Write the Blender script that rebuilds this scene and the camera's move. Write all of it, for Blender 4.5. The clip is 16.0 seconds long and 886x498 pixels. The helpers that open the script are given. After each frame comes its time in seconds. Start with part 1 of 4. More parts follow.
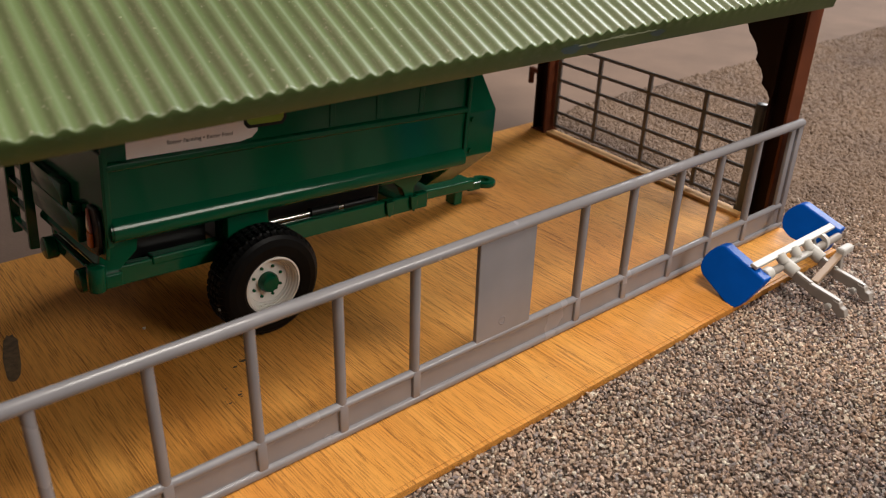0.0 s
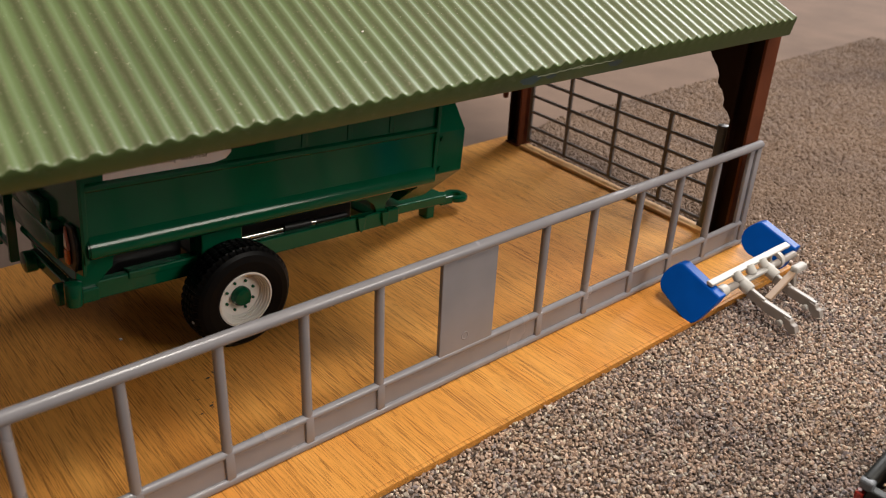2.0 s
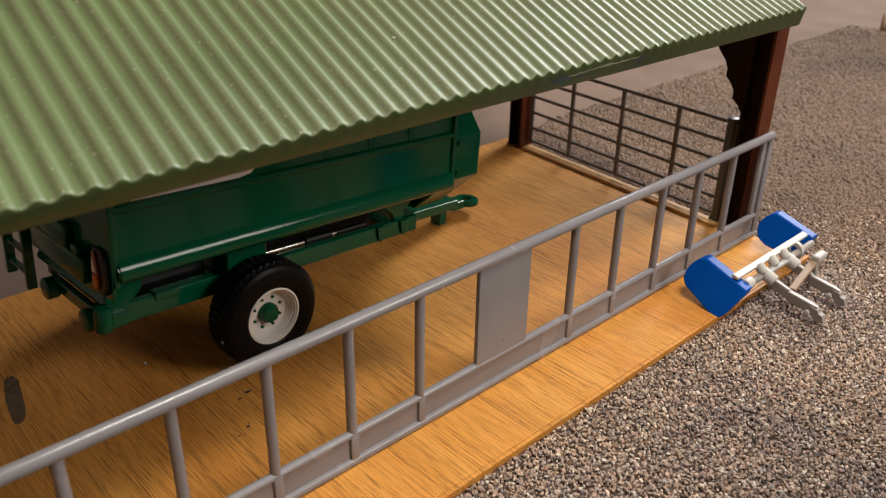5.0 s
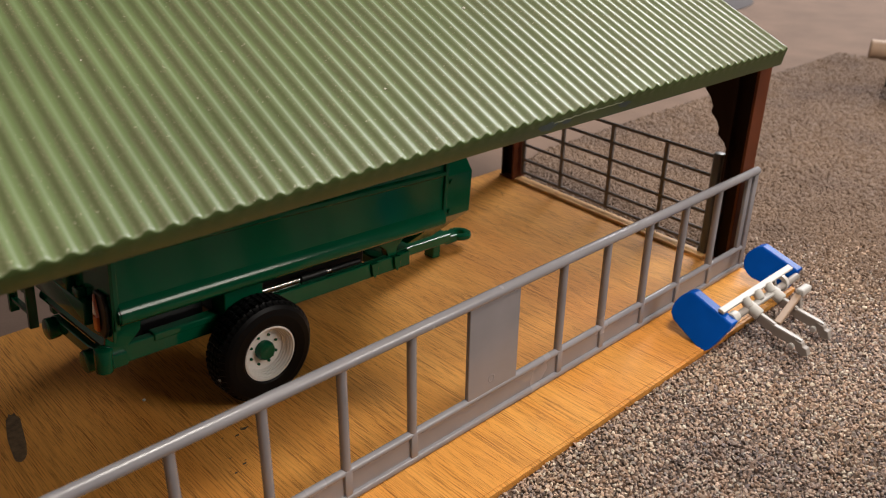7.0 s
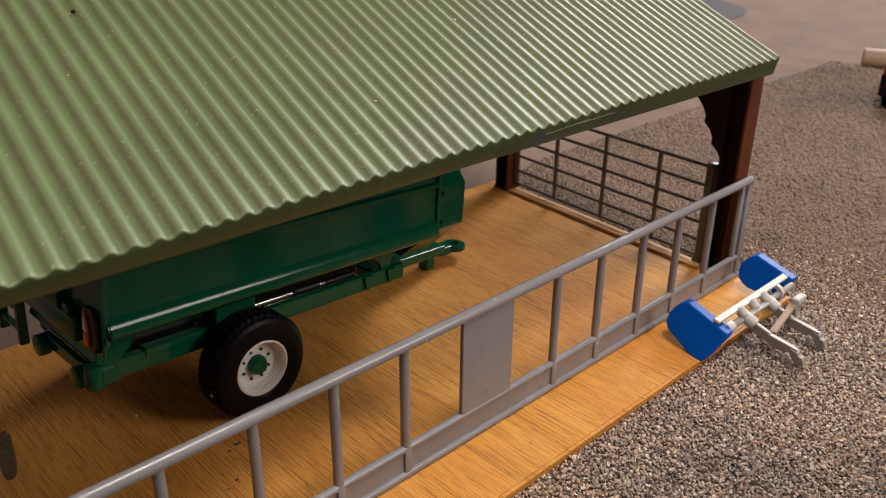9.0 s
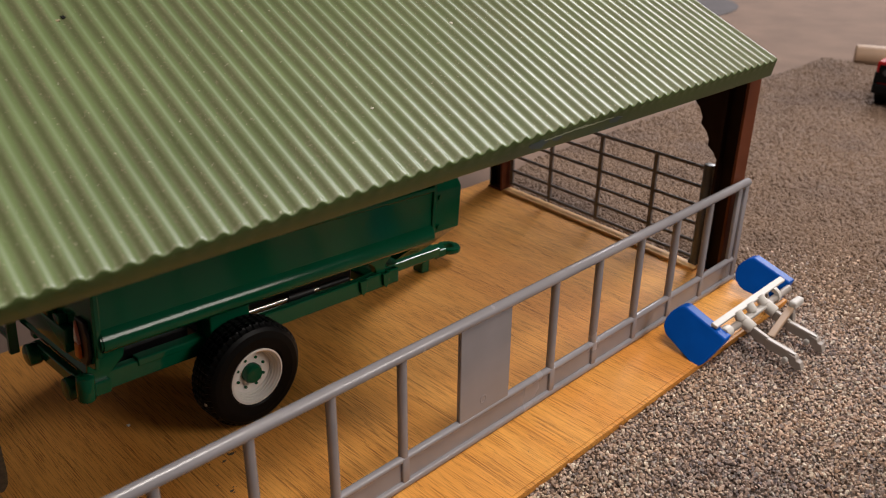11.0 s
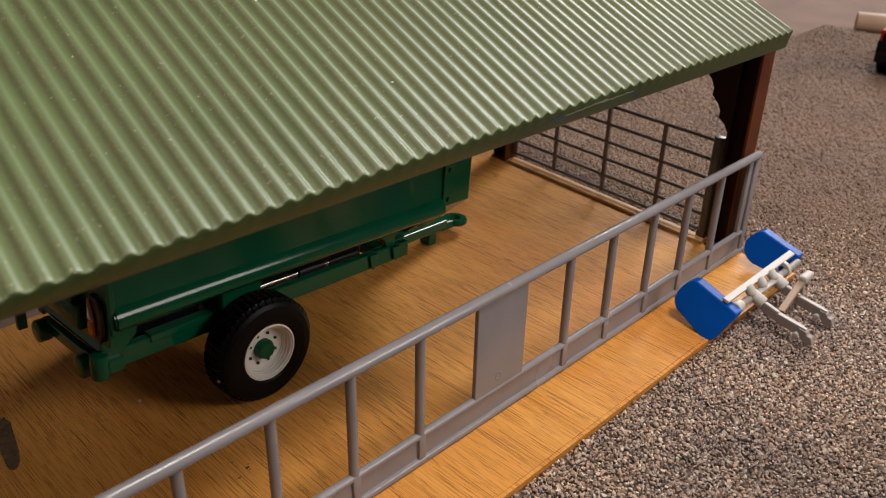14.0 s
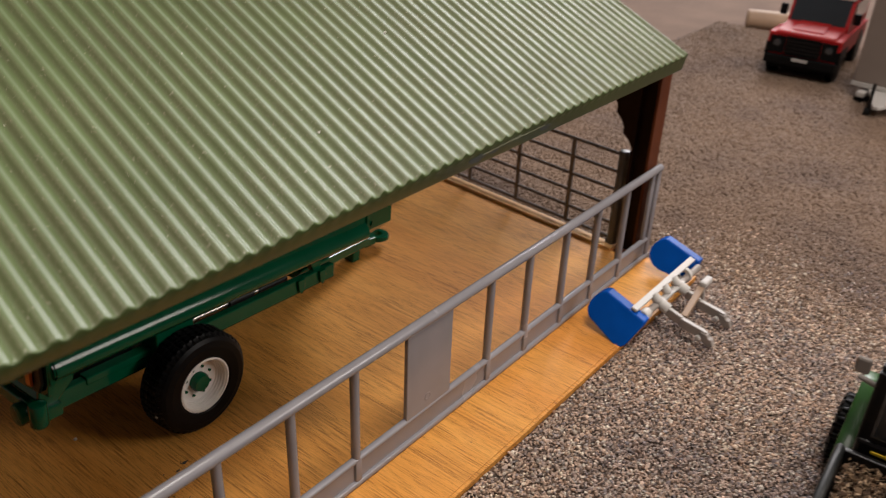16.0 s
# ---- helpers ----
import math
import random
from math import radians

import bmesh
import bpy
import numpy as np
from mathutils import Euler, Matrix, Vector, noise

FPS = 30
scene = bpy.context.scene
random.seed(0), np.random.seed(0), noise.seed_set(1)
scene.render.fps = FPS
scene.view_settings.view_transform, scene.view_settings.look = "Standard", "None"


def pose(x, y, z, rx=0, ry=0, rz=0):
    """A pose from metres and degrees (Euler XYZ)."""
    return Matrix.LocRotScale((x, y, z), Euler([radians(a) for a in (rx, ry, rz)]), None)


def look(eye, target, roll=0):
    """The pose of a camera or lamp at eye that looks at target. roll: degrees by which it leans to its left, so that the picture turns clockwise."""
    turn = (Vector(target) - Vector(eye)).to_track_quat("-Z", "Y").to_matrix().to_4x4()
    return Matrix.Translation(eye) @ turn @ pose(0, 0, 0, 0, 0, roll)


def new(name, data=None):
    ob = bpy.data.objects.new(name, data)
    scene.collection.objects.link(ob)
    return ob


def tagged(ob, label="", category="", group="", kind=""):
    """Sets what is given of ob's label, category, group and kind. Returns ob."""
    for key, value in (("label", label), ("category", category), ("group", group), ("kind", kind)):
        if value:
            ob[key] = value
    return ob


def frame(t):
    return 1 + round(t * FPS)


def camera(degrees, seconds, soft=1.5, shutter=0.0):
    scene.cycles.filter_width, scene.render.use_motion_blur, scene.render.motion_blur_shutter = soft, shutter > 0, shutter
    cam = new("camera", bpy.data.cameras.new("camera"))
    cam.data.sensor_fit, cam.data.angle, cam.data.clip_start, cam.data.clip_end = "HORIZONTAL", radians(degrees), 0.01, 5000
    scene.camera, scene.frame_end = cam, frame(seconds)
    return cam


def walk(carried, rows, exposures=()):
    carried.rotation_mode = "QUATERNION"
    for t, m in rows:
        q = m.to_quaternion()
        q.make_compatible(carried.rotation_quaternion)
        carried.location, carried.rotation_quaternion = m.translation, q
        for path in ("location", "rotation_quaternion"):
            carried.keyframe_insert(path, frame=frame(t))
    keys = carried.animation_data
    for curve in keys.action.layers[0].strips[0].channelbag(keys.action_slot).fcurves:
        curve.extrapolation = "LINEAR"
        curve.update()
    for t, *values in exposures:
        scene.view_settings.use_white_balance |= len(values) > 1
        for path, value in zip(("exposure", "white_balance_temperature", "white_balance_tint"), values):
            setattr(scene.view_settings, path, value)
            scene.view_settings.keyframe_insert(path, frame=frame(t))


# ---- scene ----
cam = camera(56.04, 16.0, soft=1.1, shutter=0.4)
cam.data.dof.use_dof, cam.data.dof.focus_distance, cam.data.dof.aperture_fstop = True, 0.28, 25.0
PATH = [
    (0, (-0.14610, -0.15512, 0.15400), (-0.03080, -0.02021, 0.06177), 1.78),
    (0.5, (-0.14965, -0.15705, 0.15528), (-0.03377, -0.02363, 0.06162), 1.89),
    (1, (-0.15355, -0.15493, 0.16834), (-0.03735, -0.02180, 0.07468), 2.22),
    (1.5, (-0.15289, -0.16363, 0.16730), (-0.03639, -0.03056, 0.07392), 2.81),
    (2, (-0.14567, -0.16487, 0.16466), (-0.02805, -0.03197, 0.07244), 2.82),
    (2.5, (-0.14636, -0.16547, 0.16400), (-0.02696, -0.03381, 0.07230), 2.51),
    (3, (-0.14016, -0.16522, 0.16204), (-0.01915, -0.03596, 0.06904), 2.04),
    (3.5, (-0.14127, -0.15885, 0.15881), (-0.01878, -0.03160, 0.06499), 1.81),
    (4, (-0.14212, -0.15640, 0.15797), (-0.01870, -0.03038, 0.06369), 1.58),
    (4.5, (-0.14505, -0.15212, 0.15803), (-0.02196, -0.02482, 0.06506), 1.20),
    (5, (-0.15662, -0.14987, 0.16285), (-0.03411, -0.02065, 0.07178), 1.02),
    (7.5, (-0.15765, -0.15509, 0.17243), (-0.03300, -0.02464, 0.08614), 0.73),
    (8, (-0.15673, -0.15600, 0.17089), (-0.03145, -0.02576, 0.08520), 0.37),
    (8.5, (-0.15846, -0.15621, 0.17562), (-0.03369, -0.02533, 0.09016), 0.24),
    (9, (-0.15560, -0.15391, 0.17216), (-0.03023, -0.02315, 0.08742), 0.43),
    (11.5, (-0.15281, -0.14810, 0.17512), (-0.02552, -0.02090, 0.08784), 0.75),
    (12, (-0.15040, -0.14734, 0.17451), (-0.02219, -0.02180, 0.08616), 0.95),
    (12.5, (-0.14721, -0.15029, 0.17348), (-0.01914, -0.02545, 0.08397), 1.00),
    (13, (-0.15138, -0.14859, 0.17476), (-0.02424, -0.02397, 0.08363), 1.09),
    (13.5, (-0.15668, -0.14199, 0.17550), (-0.03060, -0.01791, 0.08219), 1.10),
    (14, (-0.15674, -0.13926, 0.17647), (-0.03075, -0.01560, 0.08247), 1.25),
    (14.5, (-0.15570, -0.14099, 0.17862), (-0.02956, -0.01736, 0.08480), 1.41),
    (15, (-0.15572, -0.13839, 0.18129), (-0.02928, -0.01502, 0.08753), 1.50),
    (15.5, (-0.15297, -0.13776, 0.17786), (-0.02294, -0.01898, 0.08308), 1.93),
    (16, (-0.16275, -0.13931, 0.19707), (-0.02472, -0.03238, 0.09952), 2.40),
]
walk(cam, [(t, look(eye, target, roll)) for t, eye, target, roll in PATH], exposures=[(0, -0.04, 6500, 8), (2.8, -0.02, 6500, 8), (3.6, -0.10, 6500, 8.5), (4.3, -0.10, 6500, 8.5), (5, -0.04, 6500, 8), (8, -0.02, 6500, 10), (9, -0.17, 6500, 11), (12, -0.19, 6480, 12), (13.2, -0.25, 6480, 12), (14.5, -0.25, 6480, 12), (15.2, -0.21, 6480, 12), (16, -0.25, 6480, 12)])

# ---- light: a warm lamp overhead, daylight from two windows ----
U = 0.01                       # numbers below are centimetres


def lamp(name, eye, target, size, size_y, power, colour):
    data = bpy.data.lights.new(name, "AREA")
    data.shape, data.size, data.size_y, data.energy, data.color = "RECTANGLE", size, size_y, power, colour
    ob = new(name, data)
    ob.matrix_world = look(eye, target)
    return ob


lamp("ceiling_lamp_light", (0.01, -0.25, 1.04), (0.05, 0.0, 0.0), 0.30, 0.30, 9.9, (1.0, 0.925, 0.84))
lamp("window_daylight", (0.51, -0.85, 0.58), (0.06, 0.0, 0.04), 0.42, 0.42, 6.6, (1.0, 0.92, 0.84))
lamp("far_window_light", (1.98, 0.44, 1.18), (0.1, 0.05, 0.05), 0.8, 0.8, 48.0, (0.99, 0.96, 0.96))
world = bpy.data.worlds.new("room_air")
world.use_nodes = True
world.node_tree.nodes["Background"].inputs[0].default_value = (0.80, 0.84, 0.95, 1)
world.node_tree.nodes["Background"].inputs[1].default_value = 0.035
scene.world = world


# ---- materials ----
class Graph:
    """A small wrapper that adds nodes and links to a material."""

    def __init__(self, name, rough=0.5, metal=0.0, coat=0.0):
        self.m = bpy.data.materials.new(name)
        self.m.use_nodes = True
        self.t = self.m.node_tree
        self.b = self.t.nodes["Principled BSDF"]
        self.b.inputs["Roughness"].default_value = rough
        self.b.inputs["Metallic"].default_value = metal
        self.b.inputs["Coat Weight"].default_value = coat
        self.b.inputs["Coat Roughness"].default_value = 0.12

    def node(self, kind, **inputs):
        n = self.t.nodes.new(kind)
        for key, value in inputs.items():
            n.inputs[key.replace("_", " ")].default_value = value
        return n

    def link(self, a, b):
        self.t.links.new(a, b)

    def coords(self, scale=(1, 1, 1), turn=(0, 0, 0), kind="Object"):
        tex = self.t.nodes.new("ShaderNodeTexCoord")
        mp = self.t.nodes.new("ShaderNodeMapping")
        mp.inputs["Scale"].default_value = scale
        mp.inputs["Rotation"].default_value = turn
        self.link(tex.outputs[kind], mp.inputs["Vector"])
        return mp.outputs["Vector"]

    def noise(self, vec, scale, detail=4.0, rough=0.55):
        n = self.node("ShaderNodeTexNoise", Scale=scale, Detail=detail, Roughness=rough)
        self.link(vec, n.inputs["Vector"])
        return n.outputs["Fac"]

    def ramp(self, fac, stops):
        n = self.t.nodes.new("ShaderNodeValToRGB")
        e = n.color_ramp.elements
        while len(e) < len(stops):
            e.new(0.5)
        for el, (pos, col) in zip(e, stops):
            el.position, el.color = pos, (*col, 1) if len(col) == 3 else col
        self.link(fac, n.inputs["Fac"])
        return n.outputs["Color"]

    def mix(self, fac, a, b, mode="MIX"):
        n = self.t.nodes.new("ShaderNodeMix")
        n.data_type, n.blend_type = "RGBA", mode
        for sock, val in ((n.inputs[0], fac), (n.inputs[6], a), (n.inputs[7], b)):
            if isinstance(val, (int, float)):
                sock.default_value = val
            elif isinstance(val, tuple):
                sock.default_value = (*val, 1)
            else:
                self.link(val, sock)
        return n.outputs[2]

    def colour(self, value):
        if isinstance(value, tuple):
            self.b.inputs["Base Color"].default_value = (*value, 1)
        else:
            self.link(value, self.b.inputs["Base Color"])
        return self

    def bump(self, height, strength=0.3, distance=0.0002):
        n = self.node("ShaderNodeBump", Strength=strength, Distance=distance)
        self.link(height, n.inputs["Height"])
        self.link(n.outputs["Normal"], self.b.inputs["Normal"])
        return self

    def rough(self, fac, low, high):
        n = self.node("ShaderNodeMapRange", To_Min=low, To_Max=high)
        self.link(fac, n.inputs["Value"])
        self.link(n.outputs["Result"], self.b.inputs["Roughness"])
        return self


def plastic(name, base, rough=0.4, vary=0.18, grain=900.0, coat=0.0, dust=0.0, shine=0.5):
    """Moulded plastic or paint: soft mottling, fine grain, a little dust."""
    g = Graph(name, rough, coat=coat)
    g.b.inputs["Specular IOR Level"].default_value = shine
    v = g.coords()
    big, fine = g.noise(v, 45.0, 3.0), g.noise(v, grain, 2.0)
    dark = tuple(c * (1 - vary) for c in base)
    light = tuple(min(1, c * (1 + vary)) for c in base)
    col = g.ramp(big, [(0.3, dark), (0.7, light)])
    if dust:
        d = g.ramp(g.noise(v, 420.0, 5.0, 0.7), [(0.58, (0, 0, 0)), (0.75, (dust, dust, dust))])
        col = g.mix(d, col, (0.42, 0.38, 0.33))
    g.colour(col)
    g.bump(fine, 0.12, 0.0001)
    g.rough(big, rough * 0.8, min(1, rough * 1.25))
    return g.m


def dusty_roof(name, base, pitch, start):
    """Green sheet plastic with gritty dust; a frayed brown band runs along one side of each rib."""
    g = Graph(name, 0.4)
    g.b.inputs["Specular IOR Level"].default_value = 0.36
    v = g.coords()
    col = g.ramp(g.noise(v, 30.0, 4.0), [(0.3, tuple(c * 0.88 for c in base)), (0.7, tuple(c * 1.12 for c in base))])
    sep = g.t.nodes.new("ShaderNodeSeparateXYZ")
    g.link(v, sep.inputs[0])
    # the ribs run up the slope along the gable direction
    slant = g.t.nodes.new("ShaderNodeMath")
    slant.operation = "MULTIPLY_ADD"
    g.link(sep.outputs[1], slant.inputs[0])
    slant.inputs[1].default_value = -0.0805
    g.link(sep.outputs[0], slant.inputs[2])
    ph = g.t.nodes.new("ShaderNodeMath")
    ph.operation = "MULTIPLY_ADD"
    g.link(slant.outputs[0], ph.inputs[0])
    ph.inputs[1].default_value = 2 * math.pi / pitch
    ph.inputs[2].default_value = -2 * math.pi * start / pitch
    # a frayed brown band covers one side of each rib
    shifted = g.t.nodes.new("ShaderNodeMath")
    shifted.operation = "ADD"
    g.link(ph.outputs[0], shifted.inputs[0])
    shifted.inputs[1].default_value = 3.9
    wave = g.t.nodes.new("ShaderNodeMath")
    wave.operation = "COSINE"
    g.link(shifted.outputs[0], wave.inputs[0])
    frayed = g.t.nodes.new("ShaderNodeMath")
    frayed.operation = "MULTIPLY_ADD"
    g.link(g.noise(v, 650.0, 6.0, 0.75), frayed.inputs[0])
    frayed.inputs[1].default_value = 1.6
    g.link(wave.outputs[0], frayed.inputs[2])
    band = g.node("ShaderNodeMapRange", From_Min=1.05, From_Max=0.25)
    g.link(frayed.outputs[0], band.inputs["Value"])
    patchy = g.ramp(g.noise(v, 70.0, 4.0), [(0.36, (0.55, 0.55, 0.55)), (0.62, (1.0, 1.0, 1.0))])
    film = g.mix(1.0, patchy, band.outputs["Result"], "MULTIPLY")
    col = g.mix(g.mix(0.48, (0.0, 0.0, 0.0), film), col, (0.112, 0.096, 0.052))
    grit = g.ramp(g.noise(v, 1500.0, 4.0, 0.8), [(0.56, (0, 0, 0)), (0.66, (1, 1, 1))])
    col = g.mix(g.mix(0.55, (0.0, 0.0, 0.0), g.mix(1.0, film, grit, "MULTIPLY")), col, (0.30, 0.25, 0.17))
    loose = g.ramp(g.noise(v, 900.0, 2.0, 0.8), [(0.675, (0, 0, 0)), (0.72, (0.7, 0.7, 0.7))])
    col = g.mix(loose, col, (0.42, 0.40, 0.30))
    g.colour(col)
    g.bump(g.noise(v, 1300.0, 3.0), 0.28, 0.0001)
    g.rough(film, 0.37, 0.56)
    return g.m


def oak(name, tint=1.0, rough=0.50):
    """Plywood with an open oak grain that runs along local y: broad figure, then short dark pores."""
    g = Graph(name, rough)
    g.b.inputs["Specular IOR Level"].default_value = 0.22
    v = g.coords()
    turn = (0, 0, radians(-3))
    figure = g.noise(g.coords((1.0, 0.06, 1.0), turn), 90.0, 5.0, 0.6)
    band = g.noise(g.coords((1.0, 0.05, 1.0), turn), 16.0, 2.0)
    # two sets of dark pores: long fine lines, and shorter stronger dashes
    line = g.noise(g.coords((1.0, 0.011, 1.0), turn), 2300.0, 2.0, 0.5)
    dash = g.noise(g.coords((1.0, 0.022, 1.0), turn), 3600.0, 2.0, 0.6)
    where = g.noise(g.coords((1.0, 0.10, 1.0), turn), 130.0, 3.0, 0.6)
    a, b, c = [(0.71 * tint, 0.315 * tint, 0.063 * tint), (0.78 * tint, 0.384 * tint, 0.092 * tint), (0.60 * tint, 0.222 * tint, 0.040 * tint)]
    col = g.mix(g.ramp(figure, [(0.3, (0, 0, 0)), (0.7, (1, 1, 1))]), a, b)
    col = g.mix(g.ramp(band, [(0.4, (0, 0, 0)), (0.7, (0.7, 0.7, 0.7))]), col, c)
    long_pores = g.ramp(line, [(0.50, (0, 0, 0)), (0.60, (0.36, 0.36, 0.36))])
    gate = g.ramp(where, [(0.36, (0.55, 0.55, 0.55)), (0.60, (1, 1, 1))])
    both = g.mix(1.0, long_pores, gate, "MULTIPLY")
    col = g.mix(both, col, (0.23 * tint, 0.078 * tint, 0.016 * tint))
    short = g.mix(1.0, g.ramp(dash, [(0.545, (0, 0, 0)), (0.63, (0.72, 0.72, 0.72))]), gate, "MULTIPLY")
    col = g.mix(short, col, (0.13 * tint, 0.042 * tint, 0.009 * tint))
    bold = g.noise(g.coords((1.0, 0.014, 1.0), turn), 1900.0, 2.0, 0.55)
    bold = g.mix(1.0, g.ramp(bold, [(0.61, (0, 0, 0)), (0.66, (0.75, 0.75, 0.75))]), gate, "MULTIPLY")
    col = g.mix(bold, col, (0.12 * tint, 0.038 * tint, 0.008 * tint))
    stain = g.ramp(g.noise(v, 20.0, 5.0, 0.6), [(0.58, (0, 0, 0)), (0.8, (0.4, 0.4, 0.4))])
    col = g.mix(stain, col, (0.36, 0.17, 0.05))
    g.colour(col)
    g.bump(both, 0.25, -0.0002)
    g.rough(figure, rough * 0.8, rough * 1.25)
    return g.m


def stones(name, shades, island=True, scale=520.0, patchy=1.0):
    g = Graph(name, 0.85)
    if island:
        geo = g.t.nodes.new("ShaderNodeNewGeometry")
        fac = geo.outputs["Random Per Island"]
    else:
        vor = g.node("ShaderNodeTexVoronoi", Scale=scale)
        g.link(g.coords(), vor.inputs["Vector"])
        sep = g.t.nodes.new("ShaderNodeSeparateColor")
        g.link(vor.outputs["Color"], sep.inputs[0])
        fac = sep.outputs[0]
        g.bump(vor.outputs["Distance"], 0.8, 0.0012)
    steps = [(i / (len(shades) - 1), s) for i, s in enumerate(shades)]
    col = g.ramp(fac, steps)
    v = g.coords()
    patch = g.ramp(g.noise(v, 14.0, 4.0), [(0.33, (0.66, 0.66, 0.74)), (0.52, (1.0, 0.97, 0.94)), (0.7, (1.14, 1.08, 0.98))])
    col = g.mix(patchy, col, patch, "MULTIPLY")
    if island:
        g.bump(g.noise(v, 2600.0, 2.0), 0.25, 0.0002)
    g.colour(col)
    return g.m


def metal(name, base, rough=0.25):
    g = Graph(name, rough, 1.0)
    v = g.coords((1, 1, 1))
    g.colour(g.ramp(g.noise(v, 150.0), [(0.3, tuple(c * 0.8 for c in base)), (0.7, base)]))
    g.bump(g.noise(v, 1500.0), 0.1, 0.0001)
    return g.m


def plain(name, base, rough=0.6, scale=60.0, vary=0.12, bump=0.2):
    g = Graph(name, rough)
    v = g.coords()
    g.colour(g.ramp(g.noise(v, scale, 6.0), [(0.3, tuple(c * (1 - vary) for c in base)), (0.7, tuple(c * (1 + vary) for c in base))]))
    g.bump(g.noise(v, scale * 30, 3.0), bump, 0.0003)
    return g.m


def glass(name):
    g = Graph(name, 0.08)
    g.colour((0.02, 0.025, 0.03))
    g.b.inputs["Coat Weight"].default_value = 0.6
    return g.m


GRAVEL_SHADES = [tuple(max(0.03, 1.12 * c - 0.12 * m) for c, m in zip(s, (0.30, 0.245, 0.205))) for s in [(0.11, 0.092, 0.086), (0.30, 0.235, 0.19), (0.20, 0.17, 0.15), (0.42, 0.34, 0.28), (0.16, 0.145, 0.15), (0.36, 0.30, 0.26), (0.24, 0.175, 0.13), (0.52, 0.46, 0.41), (0.17, 0.16, 0.165), (0.33, 0.28, 0.24)]]
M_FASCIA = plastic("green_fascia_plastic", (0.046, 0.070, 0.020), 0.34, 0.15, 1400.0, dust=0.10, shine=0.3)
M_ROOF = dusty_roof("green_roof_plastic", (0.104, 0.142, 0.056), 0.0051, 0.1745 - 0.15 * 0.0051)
M_FENCE = plastic("grey_moulded_plastic", (0.228, 0.218, 0.232), 0.25, 0.08)
M_GATE = plastic("brownish_grey_plastic", (0.135, 0.122, 0.118), 0.40, 0.12)
M_OAK = oak("oak_plywood")
M_OAK_PALE = plain("pale_softwood_batten", (0.74, 0.42, 0.16), 0.55, 120.0, 0.12)
M_COLUMN = plastic("brown_moulded_plastic", (0.120, 0.033, 0.014), 0.36, 0.2, shine=0.15)
# darker copy of the column brown, with shade put into the colour
M_SHADED_BROWN = plastic("shaded_brown_plastic", (0.020, 0.008, 0.005), 0.40, 0.2, shine=0.1)
M_GREEN = plastic("gloss_green_enamel", (0.0012, 0.068, 0.031), 0.13, 0.08, 500.0, shine=0.32)
M_RUBBER = plastic("black_rubber", (0.0035, 0.0035, 0.0038), 0.45, 0.2, shine=0.12)
M_WHITE = plastic("white_rim_plastic", (0.72, 0.69, 0.66), 0.42, 0.05)
M_DECAL = plastic("pale_decal_film", (0.82, 0.76, 0.76), 0.45, 0.04)
M_INK = plastic("black_print", (0.02, 0.02, 0.02), 0.5, 0.1)
M_BADGE = plastic("lime_badge_film", (0.22, 0.33, 0.03), 0.4, 0.08)
M_CHROME = metal("bright_steel", (0.75, 0.70, 0.66), 0.22)
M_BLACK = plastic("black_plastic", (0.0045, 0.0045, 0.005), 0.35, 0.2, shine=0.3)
M_BLUE = plastic("blue_moulded_plastic", (0.001, 0.070, 0.37), 0.36, 0.2, shine=0.10)
M_GREY_PALE = plastic("pale_grey_plastic", (0.44, 0.415, 0.39), 0.5, 0.08)
M_TAUPE = plastic("taupe_grey_plastic", (0.275, 0.24, 0.215), 0.5, 0.1)
M_PIVOT = plastic("off_white_plastic", (0.50, 0.475, 0.445), 0.45, 0.08)
M_LINK = plastic("tan_plastic", (0.30, 0.20, 0.13), 0.5, 0.12)
M_REFLECTOR = plastic("pink_red_reflector", (0.62, 0.24, 0.21), 0.3, 0.15)
M_RED_LENS = plastic("red_lens", (0.45, 0.03, 0.02), 0.2, 0.1)
M_ORANGE_LENS = plastic("orange_lens", (0.55, 0.13, 0.02), 0.2, 0.1)
M_RED = plastic("red_car_paint", (0.36, 0.012, 0.013), 0.45, 0.08, shine=0.2)
M_GLASS = glass("dark_window_glass")
M_LIME = plastic("bright_green_panel", (0.016, 0.068, 0.008), 0.30, 0.1, shine=0.3)
M_SOOT = plastic("dark_grey_plastic", (0.10, 0.097, 0.092), 0.35, 0.15)
M_RAIL = plastic("worn_black_plastic", (0.018, 0.019, 0.018), 0.5, 0.4, shine=0.3)
M_CAP = plastic("worn_blue_grey_plastic", (0.17, 0.18, 0.20), 0.45, 0.2)
M_YELLOW = plastic("yellow_print", (0.60, 0.42, 0.03), 0.4, 0.08)
M_GREYBOX = plastic("light_grey_box_paint", (0.205, 0.165, 0.142), 0.45, 0.05)
M_CREAM = plastic("cream_card_tube", (0.40, 0.27, 0.18), 0.6, 0.1)
M_CARPET = plain("mauve_carpet", (0.192, 0.126, 0.092), 0.95, 22.0, 0.14, 0.5)
M_DARK_PATCH = plain("dark_grey_patch", (0.085, 0.075, 0.078), 0.9, 30.0, 0.12, 0.3)
M_STONE = stones("mixed_gravel_chips", [tuple(min(0.8, c * k) for c, k in zip(s, (1.62, 1.49, 1.42))) for s in GRAVEL_SHADES])
# far chips are pulled to one tone to look blurred from the camera
M_FAR_STONE = stones("far_gravel_chips", [tuple(0.92 * m + 0.08 * c * k for c, m, k in zip(s, (0.190, 0.127, 0.089), (0.95, 0.79, 0.70))) for s in GRAVEL_SHADES], patchy=0.6)
M_SCUFF = plastic("blue_scuff", (0.018, 0.048, 0.056), 0.3, 0.3)
